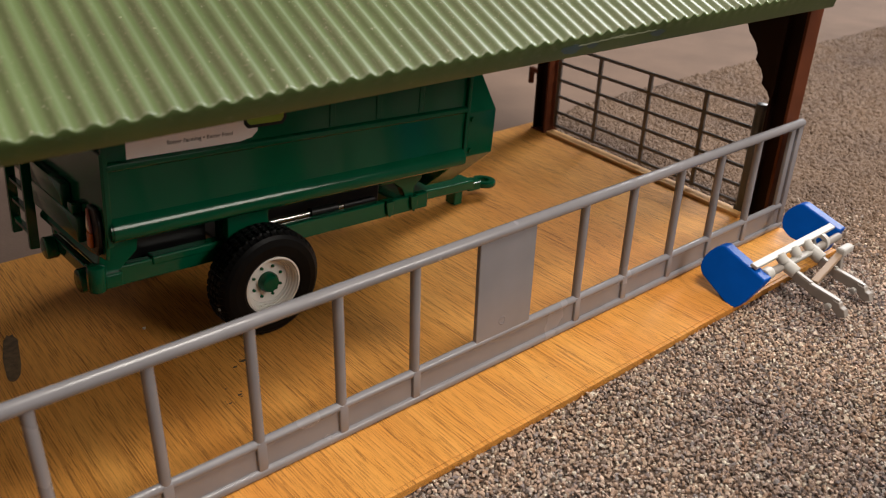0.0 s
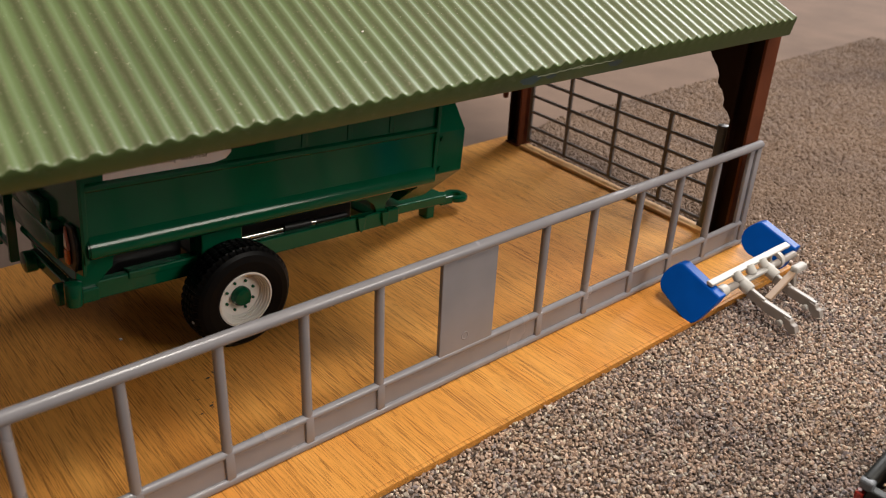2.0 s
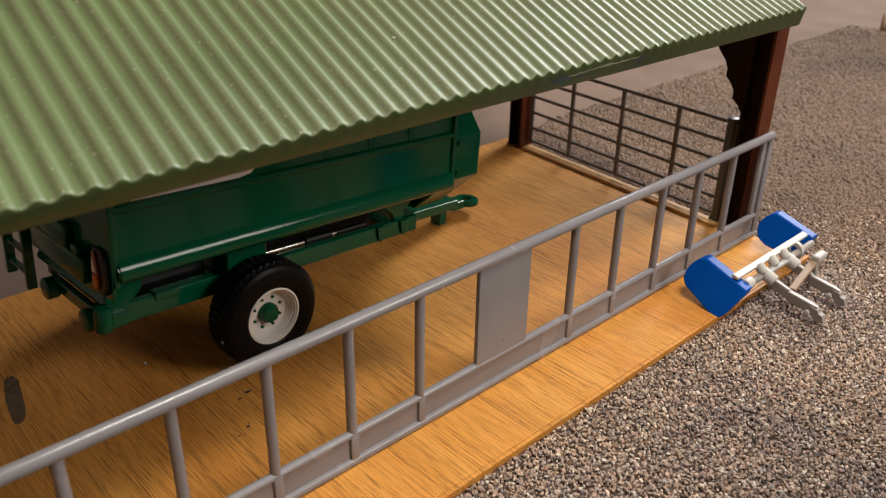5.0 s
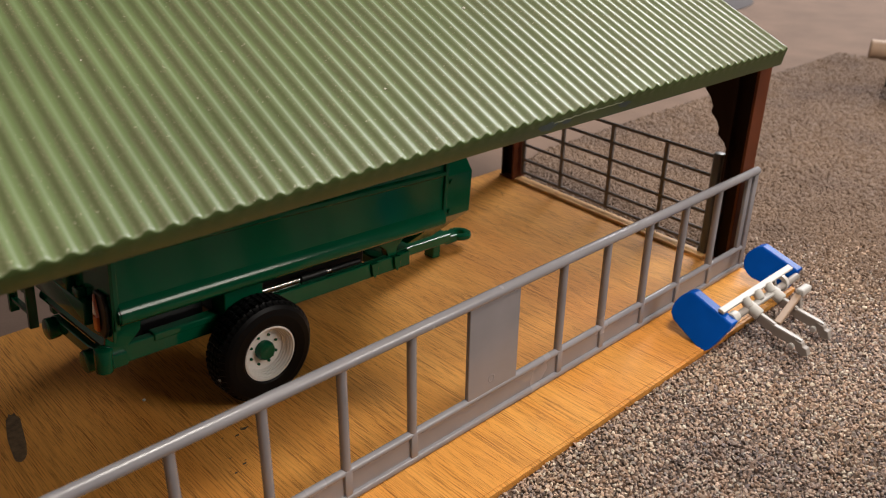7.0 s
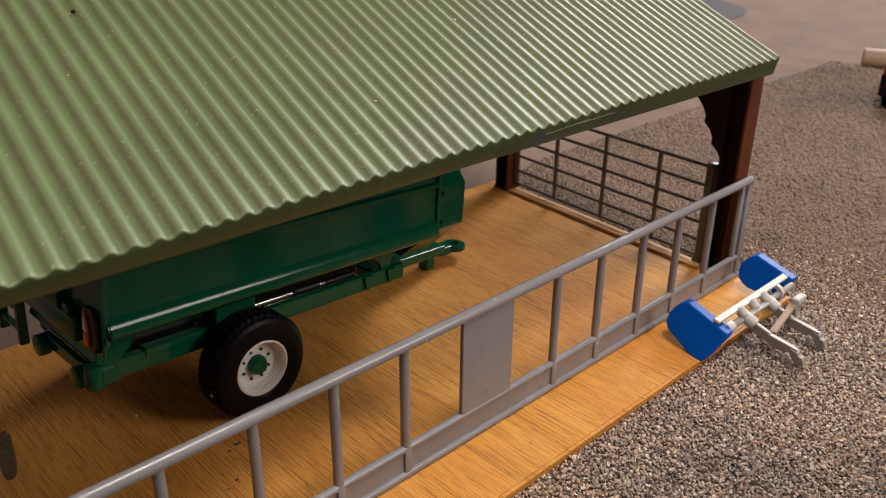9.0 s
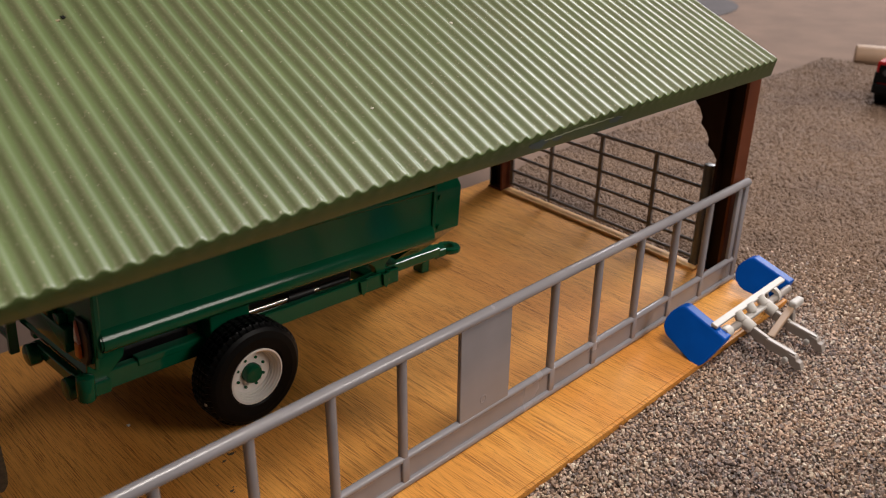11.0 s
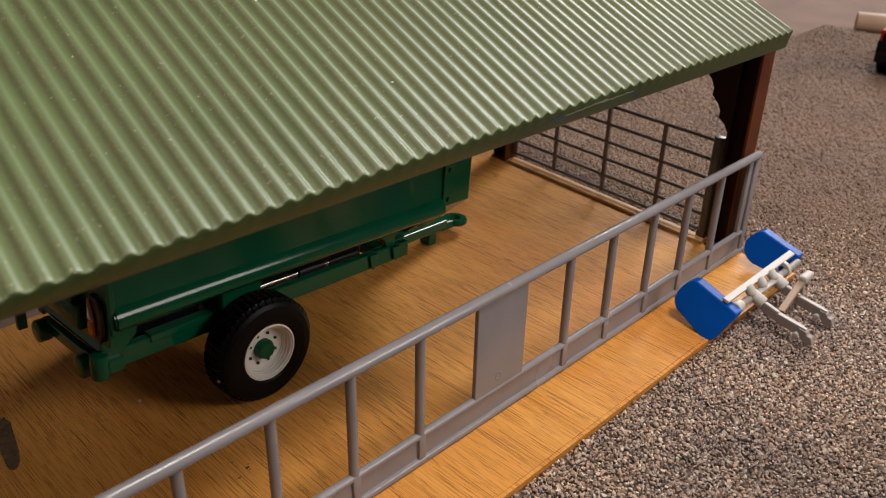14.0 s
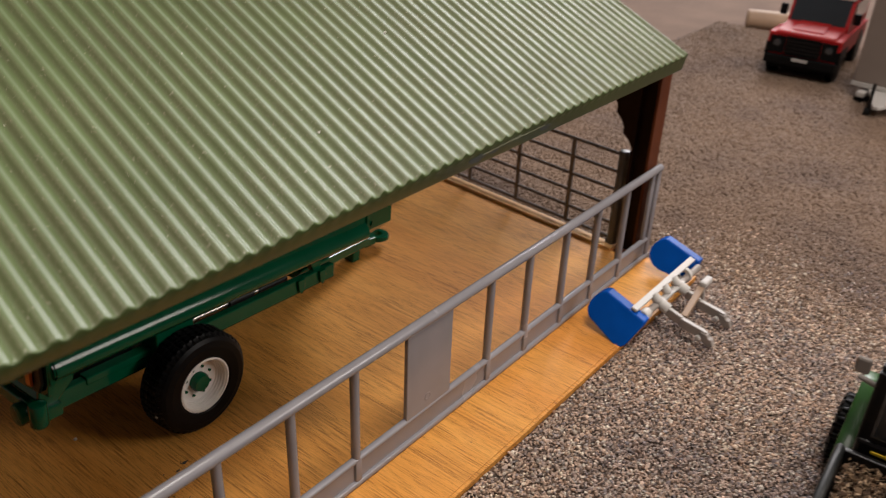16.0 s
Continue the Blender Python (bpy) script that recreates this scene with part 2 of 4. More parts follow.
M_SCRATCH = plastic("pale_scratch", (0.30, 0.34, 0.24), 0.30, 0.25)
# far darker than the chips, to paint shade into the gaps between them
M_BED = stones("shaded_gravel_base", [tuple(c * k for c, k in zip(s, (0.30, 0.24, 0.20))) for s in GRAVEL_SHADES], False)
M_CHIPS = stones("bark_chips", [(0.02, 0.010, 0.005), (0.10, 0.055, 0.028), (0.45, 0.32, 0.20), (0.03, 0.017, 0.009), (0.20, 0.115, 0.06)])
M_WALL = plain("taupe_wall_paint", (0.27, 0.235, 0.21), 0.8, 3.0, 0.04, 0.1)
M_DIRT = plastic("dark_stain", (0.045, 0.035, 0.025), 0.6, 0.3)
M_SMEAR = plain("brown_smear", (0.11, 0.068, 0.035), 0.5, 400.0, 0.5, 0.2)
M_GRIT = plastic("tan_grit", (0.30, 0.25, 0.15), 0.8, 0.2)
M_SPECK = plastic("white_crumb", (0.7, 0.66, 0.6), 0.7, 0.05)


# ---- mesh helpers: every bmesh is built in centimetres ----
def part(name, bm, material, parent=None, label="", at=None, smooth=False):
    mesh = bpy.data.meshes.new(name)
    bm.transform(Matrix.Scale(U, 4))
    bmesh.ops.recalc_face_normals(bm, faces=bm.faces)
    for f in bm.faces:
        f.smooth = smooth
    bm.to_mesh(mesh)
    bm.free()
    if smooth:
        mesh.set_sharp_from_angle(angle=radians(35))
    mesh.materials.append(material)
    ob = new(name, mesh)
    if parent:
        ob.parent = parent
    if at is not None:
        ob.matrix_basis = at
    return tagged(ob, label)


def thing(name, label, category, at=None, group="", kind=""):
    ob = new(name)
    ob.empty_display_size = 0.01
    if at is not None:
        ob.matrix_basis = at
    return tagged(ob, label, category, group, kind)


def cm(x, y, z, rx=0, ry=0, rz=0):
    return pose(x * U, y * U, z * U, rx, ry, rz)


def join(*bms):
    out = bms[0]
    for b in bms[1:]:
        m = bpy.data.meshes.new("tmp")
        b.to_mesh(m)
        b.free()
        out.from_mesh(m)
        bpy.data.meshes.remove(m)
    return out


def box(x0, x1, y0, y1, z0, z1, bevel=0.0, m=None, seg=2):
    bm = bmesh.new()
    bmesh.ops.create_cube(bm, size=1.0)
    bm.transform(Matrix.Translation(((x0 + x1) / 2, (y0 + y1) / 2, (z0 + z1) / 2)) @ Matrix.Diagonal((x1 - x0, y1 - y0, z1 - z0, 1)))
    if bevel:
        bmesh.ops.bevel(bm, geom=bm.edges[:], offset=bevel, segments=seg, profile=0.5, affect="EDGES", clamp_overlap=True)
    if m is not None:
        bm.transform(m)
    return bm


def rod(p, q, r, r2=None, seg=14, bevel=0.0):
    p, q = Vector(p), Vector(q)
    bm = bmesh.new()
    d = q - p
    bmesh.ops.create_cone(bm, cap_ends=True, segments=seg, radius1=r, radius2=r if r2 is None else r2, depth=d.length)
    if bevel:
        caps = [e for e in bm.edges if len({round(v.co.z, 4) for v in e.verts}) == 1]
        bmesh.ops.bevel(bm, geom=caps, offset=bevel, segments=2, profile=0.5, affect="EDGES", clamp_overlap=True)
    bm.transform(Matrix.Translation((p + q) / 2) @ d.to_track_quat("Z", "Y").to_matrix().to_4x4())
    return bm


def prism(points, axis, a, b, bevel=0.0):
    """An outline in the two other axes, pushed out along axis from a to b."""
    bm = bmesh.new()

    def put(u, v, w):
        return {"x": (w, u, v), "y": (u, w, v), "z": (u, v, w)}[axis]

    lo = [bm.verts.new(put(u, v, a)) for u, v in points]
    hi = [bm.verts.new(put(u, v, b)) for u, v in points]
    bm.faces.new(lo)
    bm.faces.new(hi[::-1])
    n = len(points)
    for i in range(n):
        bm.faces.new((lo[i], hi[i], hi[(i + 1) % n], lo[(i + 1) % n]))
    bmesh.ops.recalc_face_normals(bm, faces=bm.faces)
    if bevel:
        bmesh.ops.bevel(bm, geom=bm.edges[:], offset=bevel, segments=2, profile=0.5, affect="EDGES", clamp_overlap=True)
    return bm


def lathe(profile, seg=40, m=None, caps=True):
    """Turns (radius, along) pairs round local y."""
    bm = bmesh.new()
    rings = []
    for r, y in profile:
        rings.append([bm.verts.new((r * math.cos(2 * math.pi * i / seg), y, r * math.sin(2 * math.pi * i / seg))) for i in range(seg)])
    for a, b in zip(rings, rings[1:]):
        for i in range(seg):
            bm.faces.new((a[i], a[(i + 1) % seg], b[(i + 1) % seg], b[i]))
    if caps:
        bm.faces.new(rings[0])
        bm.faces.new(rings[-1][::-1])
    if m is not None:
        bm.transform(m)
    return bm


def treaded(profile, lugs, seg, m=None):
    """A tyre in one skin: (radius, along, groove) rows; where groove is set, the tread steps down between staggered blocks."""
    bm = bmesh.new()
    rings = []
    for k, (r, y, groove) in enumerate(profile):
        ring = []
        for i in range(seg):
            a = 2 * math.pi * i / seg
            low = groove and ((i / seg * lugs + 0.5 * (k // 2 % 2) + 0.25 * y) % 1.0) > 0.70
            q = r - (groove if low else 0.0)
            ring.append(bm.verts.new((q * math.cos(a), y, q * math.sin(a))))
        rings.append(ring)
    for a, b in zip(rings, rings[1:]):
        for i in range(seg):
            bm.faces.new((a[i], a[(i + 1) % seg], b[(i + 1) % seg], b[i]))
    if m is not None:
        bm.transform(m)
    return bm


def words(text, size, material, parent, at, name="lettering"):
    """Flat lettering in the built-in font, on local x and y."""
    curve = bpy.data.curves.new(name, "FONT")
    curve.body, curve.size, curve.extrude = text, size * U, 0.00004
    tmp = bpy.data.objects.new("tmp", curve)
    mesh = bpy.data.meshes.new_from_object(tmp)
    bpy.data.objects.remove(tmp)
    mesh.materials.append(material)
    ob = new(name, mesh)
    ob.parent, ob.matrix_basis = parent, at
    return ob


# ---- setting: carpeted room, gravel mat, plywood floor ----
GROUND = -0.20


def setting():
    tagged(part("ground", box(-180, 220, -180, 220, GROUND - 6, GROUND - 0.25), M_CARPET), "mauve brown carpet under the model farm yard", "carpet", kind="structure")
    for name, b in (("wall_west", (-190, -180, -190, 230)), ("wall_east", (220, 230, -190, 230)), ("wall_south", (-180, 220, -190, -180)), ("wall_north", (-180, 220, 220, 230))):
        tagged(part(name, box(*b, GROUND - 6, 240), M_WALL), "plain taupe painted room wall", "wall", kind="structure")
    tagged(part("ceiling", box(-190, 230, -190, 230, 240, 250), M_WALL), "plain taupe painted ceiling", "ceiling", kind="structure")
    # unseen board, added only to keep lamp light off the back left
    tagged(part("shade_board", box(-27.5, -26.8, 11.5, 36, GROUND - 0.25, 30, 0.05), M_WALL), "unseen plain taupe board added to shade the back left", "board", kind="structure")
    # the mat is rounded at its far corner
    pts = [(-40, -60), (67.4, -60), (67.4, 12.0), (67.1, 13.6), (66.5, 15.0), (65.4, 16.2), (63.9, 16.9), (62, 17.1), (24.0, 17.1), (19.4, 15.9), (-40, 15.9)]
    tagged(part("pavement", prism(pts, "z", GROUND - 0.25, GROUND - 0.05), M_BED), "gravel covered yard mat of mixed brown and grey chips", "gravel mat", kind="structure")
    # a flat dark grey sheet with a rounded outline lies on the carpet
    blob = [(82 + 16 * math.cos(a) * (1 + 0.08 * math.sin(3 * a)), 50 + 14 * math.sin(a)) for a in (2 * math.pi * i / 40 for i in range(40))]
    tagged(part("dark_patch", prism(blob, "z", GROUND - 0.248, GROUND - 0.15), M_DARK_PATCH), "dark grey patch with rounded edge on the carpet", "mat", kind="structure")
    floor = tagged(part("floor", prism([(-30, -2.58), (17.66, -2.58), (17.66, 1.5), (18.74, 14.9), (18.8, 16.1), (-30, 16.1)], "z", GROUND - 0.25, 0, 0.02), M_OAK), "varnished oak plywood shed floor with dark open grain", "floor", kind="structure")
    part("edge_strip", box(-30, 17.66, -2.72, -2.583, GROUND - 0.25, -0.012, 0.02), M_OAK, floor, "narrow veneer lipping on the plywood edge")
    part("batten", box(-0.31, 0.31, 0, 12.75, 0.002, 0.16, 0.03, cm_rot(17.30, 1.5, GABLE)), M_OAK_PALE, floor, "pale wooden batten along the gate")


GABLE = -4.6                   # turn of the gable line from the y axis


def cm_rot(x, y, rz):
    return Matrix.Translation((x, y, 0)) @ Matrix.Rotation(radians(rz), 4, "Z")


setting()


# ---- the shed ----
EAVE_Y, EAVE_Z, SLOPE = -0.43, 10.12, 0.42
ROOF_X0, ROOF_X1, PITCH = -25.4, 17.45, 0.51
RIB_START = ROOF_X1 - 0.15 * PITCH


def rib(x):
    """Height of the corrugation: broad troughs, narrower rounded crests."""
    return 0.068 * math.tanh(0.9 * math.cos(2 * math.pi * (x - RIB_START) / PITCH) - 0.18)


def shed():
    ob = thing("shed", "model lean-to shed, green corrugated roof on brown columns", "shed")
    # corrugated sheet with broad crests; it rolls over at the eave and dies out into the fascia
    depth, sub = 19.6, 14
    n = int((ROOF_X1 - ROOF_X0) / PITCH) * sub
    xs = np.linspace(ROOF_X0, ROOF_X1, n + 1)
    wave = np.array([rib(x) for x in xs])

    def sheet(rows, deeper=0.0):
        """Rows of (y, z, share of the wave), joined into a closed skin; deeper lowers the low rows towards the gable to
        fit the camera's view.
        """
        bm = bmesh.new()
        grid = []
        for y, z, k in rows:
            sag = deeper * max(0.0, -z - 0.2) * (0.28 + (xs - 17.0) * 0.0125)
            grid.append([bm.verts.new((x, y, z + w * k - g)) for x, w, g in zip(xs, wave, sag)])
        for a, b in zip(grid, grid[1:] + grid[:1]):
            for i in range(n):
                bm.faces.new((a[i], a[i + 1], b[i + 1], b[i]))
        for i in (0, n):
            bm.faces.new([g[i] for g in grid])
        return bm

    def trimmed(bm):
        # the unseen end is cut on the skew to place its shadow's edge
        bmesh.ops.bisect_plane(bm, geom=bm.verts[:] + bm.edges[:] + bm.faces[:], plane_co=(-19.0, -0.4, 10), plane_no=(-1, -0.30, 0), clear_outer=True)
        return bm

    top = [(depth * j / 12, 0.0, 1.0) for j in range(12, 0, -1)] + [(0.10, 0.0, 1.0), (0.03, -0.003, 1.0), (0.006, -0.012, 0.99), (-0.004, -0.028, 0.97)]
    bm = sheet(top + [(0.03, -0.13, 0.70), (depth, -0.16, 1.0)])
    bm.transform(shear())
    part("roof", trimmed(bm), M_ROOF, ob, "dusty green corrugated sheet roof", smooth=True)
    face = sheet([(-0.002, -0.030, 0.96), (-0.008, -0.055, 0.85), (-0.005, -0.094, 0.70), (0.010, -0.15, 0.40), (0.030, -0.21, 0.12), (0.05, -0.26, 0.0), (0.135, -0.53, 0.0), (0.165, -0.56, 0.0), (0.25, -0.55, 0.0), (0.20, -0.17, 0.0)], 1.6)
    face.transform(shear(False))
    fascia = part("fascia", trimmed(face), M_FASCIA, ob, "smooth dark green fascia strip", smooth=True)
    # scuffs and a long scratch where the fascia was rubbed
    lay = shear(False)
    for x, w, h in ((2.75, 0.42, 0.13), (3.6, 0.22, 0.07), (6.55, 0.34, 0.10)):
        pts = [(x + w * math.cos(a) * (1 + 0.2 * math.sin(3 * a)), -0.37 + h * math.sin(a) * (1 + 0.2 * math.cos(5 * a))) for a in np.linspace(0, 2 * math.pi, 19)[:-1]]
        bm = prism(pts, "y", -0.003, 0.006)
        bm.transform(lay @ Matrix(((1, 0, 0, 0), (0, 1, -0.315, -0.046), (0, 0, 1, 0), (0, 0, 0, 1))))
        part("scuff", bm, M_SCUFF, fascia, "bluish rubbed patch")
    for x0, x1, z0, z1 in ((3.0, 4.7, -0.30, -0.24), (4.5, 6.4, -0.27, -0.25), (4.4, 5.0, -0.25, -0.21)):
        xs_ = np.linspace(x0, x1, 12)
        mid = [z0 + (z1 - z0) * (i / 11) + 0.018 * math.sin(2.3 * i) for i in range(12)]
        pts = [(x, z - 0.014) for x, z in zip(xs_, mid)] + [(x, z + 0.014) for x, z in list(zip(xs_, mid))[::-1]]
        bm = prism(pts, "y", -0.006, 0.006)
        bm.transform(lay @ Matrix(((1, 0, 0, 0), (0, 1, -0.315, -0.048), (0, 0, 1, 0), (0, 0, 0, 1))))
        part("scratch", bm, M_SCRATCH, fascia, "pale scratch")
    # columns with scalloped haunches
    for x, y in ((17.5, 0.3), (-18.2, 0.4)):
        column(ob, x, y, 9.35, True)
    for x, y in ((18.45, 14.35), (-20.5, 14.6)):
        column(ob, x, y, 15.3, False)
    return ob


def shear(slope=True):
    """Roof coordinates (along eave, up the slope) to the world: the eave turns a little, the gable edge a little more."""
    g, k = radians(GABLE), SLOPE if slope else 0.0
    m = Matrix(((1, -math.sin(g), 0, 0), (0, math.cos(g), 0, 0), (-0.005, k, 1, 0), (0, 0, 0, 1)))
    return Matrix.Translation((ROOF_X1, EAVE_Y, EAVE_Z)) @ m @ Matrix.Translation((-ROOF_X1, 0, 0))


def column(ob, x, y, top, haunch):
    m = cm_rot(x, y, GABLE)
    # a broad front flange; web and back flange behind it have shade painted in
    bm = join(box(-0.42, 0.45, 0, 0.13, 0, top, 0.025, m), box(-0.48, 0.5, -0.03, 1.06, 0, 0.10, 0.03, m))
    col = part("column", bm, M_COLUMN, ob, "glossy brown moulded column")
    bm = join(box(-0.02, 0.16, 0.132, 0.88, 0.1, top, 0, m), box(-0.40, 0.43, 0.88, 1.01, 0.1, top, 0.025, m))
    part("web", bm, M_SHADED_BROWN, col, "brown web in painted shade behind the flange")
    if haunch:
        # the gusset takes the shaded brown too
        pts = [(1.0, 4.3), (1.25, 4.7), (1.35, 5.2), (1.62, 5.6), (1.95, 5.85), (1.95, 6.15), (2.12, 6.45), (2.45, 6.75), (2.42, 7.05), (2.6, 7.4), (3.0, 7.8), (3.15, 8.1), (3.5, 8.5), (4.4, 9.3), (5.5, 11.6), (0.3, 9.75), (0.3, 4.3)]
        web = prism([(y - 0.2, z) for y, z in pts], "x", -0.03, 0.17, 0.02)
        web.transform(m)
        part("column_cap", box(0.10, 0.42, -0.03, 0.14, top + 0.002, top + 0.13, 0.03, m), M_GREY_PALE, col, "pale peg on the column head")
        part("haunch", web, M_SHADED_BROWN, col, "scalloped brown gusset in painted shade")
    else:
        hook = join(box(-0.12, 0.12, 1.2, 2.0, 2.95, 3.2, 0.04, m), box(-0.12, 0.12, 1.75, 2.0, 2.3, 3.0, 0.04, m))
        part("hook", hook, M_COLUMN, col)


SHED = shed()


# ---- front barrier ----
def barrier():
    ob = thing("feed_barrier", "grey plastic feed barrier with vertical bars and kickboard", "barrier")
    x0, x1 = -19.9, 17.78
    part("top_rail", rod((x0, 0, 4.68), (x1, 0, 4.68), 0.185, seg=20, bevel=0.04), M_FENCE, ob, smooth=True)
    part("middle_rail", rod((x0, 0, 1.06), (x1, 0, 1.06), 0.13, seg=16), M_FENCE, ob, smooth=True)
    part("bottom_rail", box(x0, x1, -0.17, 0.17, 0.0, 0.26, 0.09, seg=3), M_FENCE, ob, smooth=True)
    bars = [-19.8, -17.3, -14.8, -12.3, -9.8, -7.31, -4.81, -2.29, 4.62, 7.09, 9.71, 12.2, 14.72]
    for x in bars:
        part("bar", join(rod((x, 0.02, 1.0), (x, 0.02, 4.6), 0.15, seg=14), box(x - 0.14, x + 0.14, -0.14, 0.14, 0.1, 1.15, 0.05)), M_FENCE, ob, smooth=True)
    part("end_post", box(x1 - 0.36, x1, -0.13, 0.13, 0.0, 4.8, 0.06), M_FENCE, ob, smooth=True)
    part("end_post", box(x1 - 0.78, x1 - 0.44, -0.06, 0.10, 0.1, 4.6, 0.04), M_FENCE, ob, smooth=True)
    stops = [x0] + bars[1:] + [x1 - 0.36]
    for a, b in zip(stops, stops[1:]):
        part("kickboard", box(a + 0.02, b - 0.02, -0.045, 0.045, 0.12, 1.02), M_FENCE, ob)
    part("infill_panel", box(0.0, 2.3, -0.10, 0.06, 1.0, 4.6, 0.03), M_FENCE, ob, "flat grey plate between the bars")
    part("mould_mark", lathe([(0.10, 0.0), (0.13, -0.012), (0.16, 0.0)], 24, Matrix.Translation((1.06, -0.102, 1.60)), caps=False), M_FENCE, ob, "small round mould mark", smooth=True)
    return ob


barrier()


# ---- side gate ----
def gate():
    m = cm_rot(17.58, 1.5, GABLE)
    ob = thing("field_gate", "thin grey six-bar gate between brown columns", "gate")
    length = 12.75
    for z in (0.42, 1.2, 2.08, 2.98, 3.9, 4.82):
        bm = rod((0, 0.0, z), (0, length, z), 0.085, seg=10)
        bm.transform(m)
        part("gate_bar", bm, M_GATE, ob, smooth=True)
    for y in (0.12, 3.1, 6.4, 9.72, length - 0.1):
        bm = box(-0.07, 0.07, y - 0.11, y + 0.11, 0.3, 4.9, 0.03)
        bm.transform(m)
        part("gate_upright", bm, M_GATE, ob)
    bm = join(box(-0.22, 0.22, 0.1, 0.55, 0.0, 0.4, 0.06), rod((0, 0.28, 0.3), (0, 0.28, 5.05), 0.25, seg=12, bevel=0.05))
    bm.transform(m)
    part("hinge_post", bm, M_SOOT, ob, "dark hinge post with foot", smooth=True)
    return ob


gate()


# ---- the feeder wagon in the shed ----
def wheel(ob, y_out, side):
    """A wide road tyre on a dished white rim; local origin at the axle."""
    r, w = 1.93, 1.3
    prof = [(1.00, 0.16, 0), (1.02, 0.08, 0), (1.12, 0.02, 0), (1.45, 0.0, 0), (1.68, 0.04, 0), (1.80, 0.12, 0), (1.86, 0.20, 0.04), (1.92, 0.26, 0.05)]
    for k in range(4):
        y = 0.30 + k * 0.19
        prof += [(r, y, 0.06), (r, y + 0.14, 0.06), (r - 0.055, y + 0.150, 0), (r - 0.055, y + 0.178, 0)]
    prof += [(1.90, w - 0.22, 0.08), (1.80, w - 0.12, 0), (1.68, w - 0.04, 0), (1.4, w, 0), (1.0, w - 0.03, 0)]
    tyre_bm = treaded(prof, 44, 264)
    flip = Matrix.Identity(4) if side < 0 else Matrix.Diagonal((1, -1, 1, 1))
    at = Matrix.Translation((0.03, y_out, -0.16)) @ flip @ Matrix.Diagonal((0.960, 1, 0.960, 1))
    tyre_bm.transform(at)
    wh = part("wheel", tyre_bm, M_RUBBER, ob, "black road tyre with blocky tread")
    if side < 0:
        chip = rod((-1.70, y_out + 0.34, -0.60), (-1.79, y_out + 0.34, -0.62), 0.075, 0.05, seg=7)
        part("worn_patch", chip, M_GREY_PALE, wh, "small pale scuff on the tread")
    rim = lathe([(1.05, 0.16), (1.04, 0.05), (0.98, 0.04), (0.95, 0.10), (0.925, 0.11), (0.90, 0.20), (0.875, 0.21), (0.86, 0.29), (0.83, 0.30), (0.815, 0.38), (0.785, 0.39), (0.77, 0.44), (0.68, 0.47), (0.02, 0.47)], 48, caps=False)
    rim.transform(at)
    part("rim", rim, M_WHITE, wh, "dished white rim", smooth=True)
    hub = join(lathe([(0.36, 0.46), (0.36, 0.30), (0.30, 0.20), (0.17, 0.17), (0.02, 0.17)], 24), box(0.10, 0.34, 0.30, 0.44, -0.34, -0.12, 0.04))
    hub.transform(at)
    part("hub_cap", hub, M_GREEN, wh, "green hub cap", smooth=True)
    for k in range(8):
        a = 2 * math.pi * (k + 0.5) / 8
        nut = rod((0.56 * math.cos(a), 0.48, 0.56 * math.sin(a)), (0.56 * math.cos(a), 0.41, 0.56 * math.sin(a)), 0.055, seg=6)
        nut.transform(at)
        part("wheel_nut", nut, M_GREEN, wh)


def loft(sections, x0, x1):
    """A hull between two like outlines in y and z."""
    bm = bmesh.new()
    a = [bm.verts.new((x0, y, z)) for y, z in sections[0]]
    b = [bm.verts.new((x1, y, z)) for y, z in sections[1]]
    bm.faces.new(a)
    bm.faces.new(b[::-1])
    for i in range(len(a)):
        j = (i + 1) % len(a)
        bm.faces.new((a[i], b[i], b[j], a[j]))
    bmesh.ops.recalc_face_normals(bm, faces=bm.faces)
    return bm


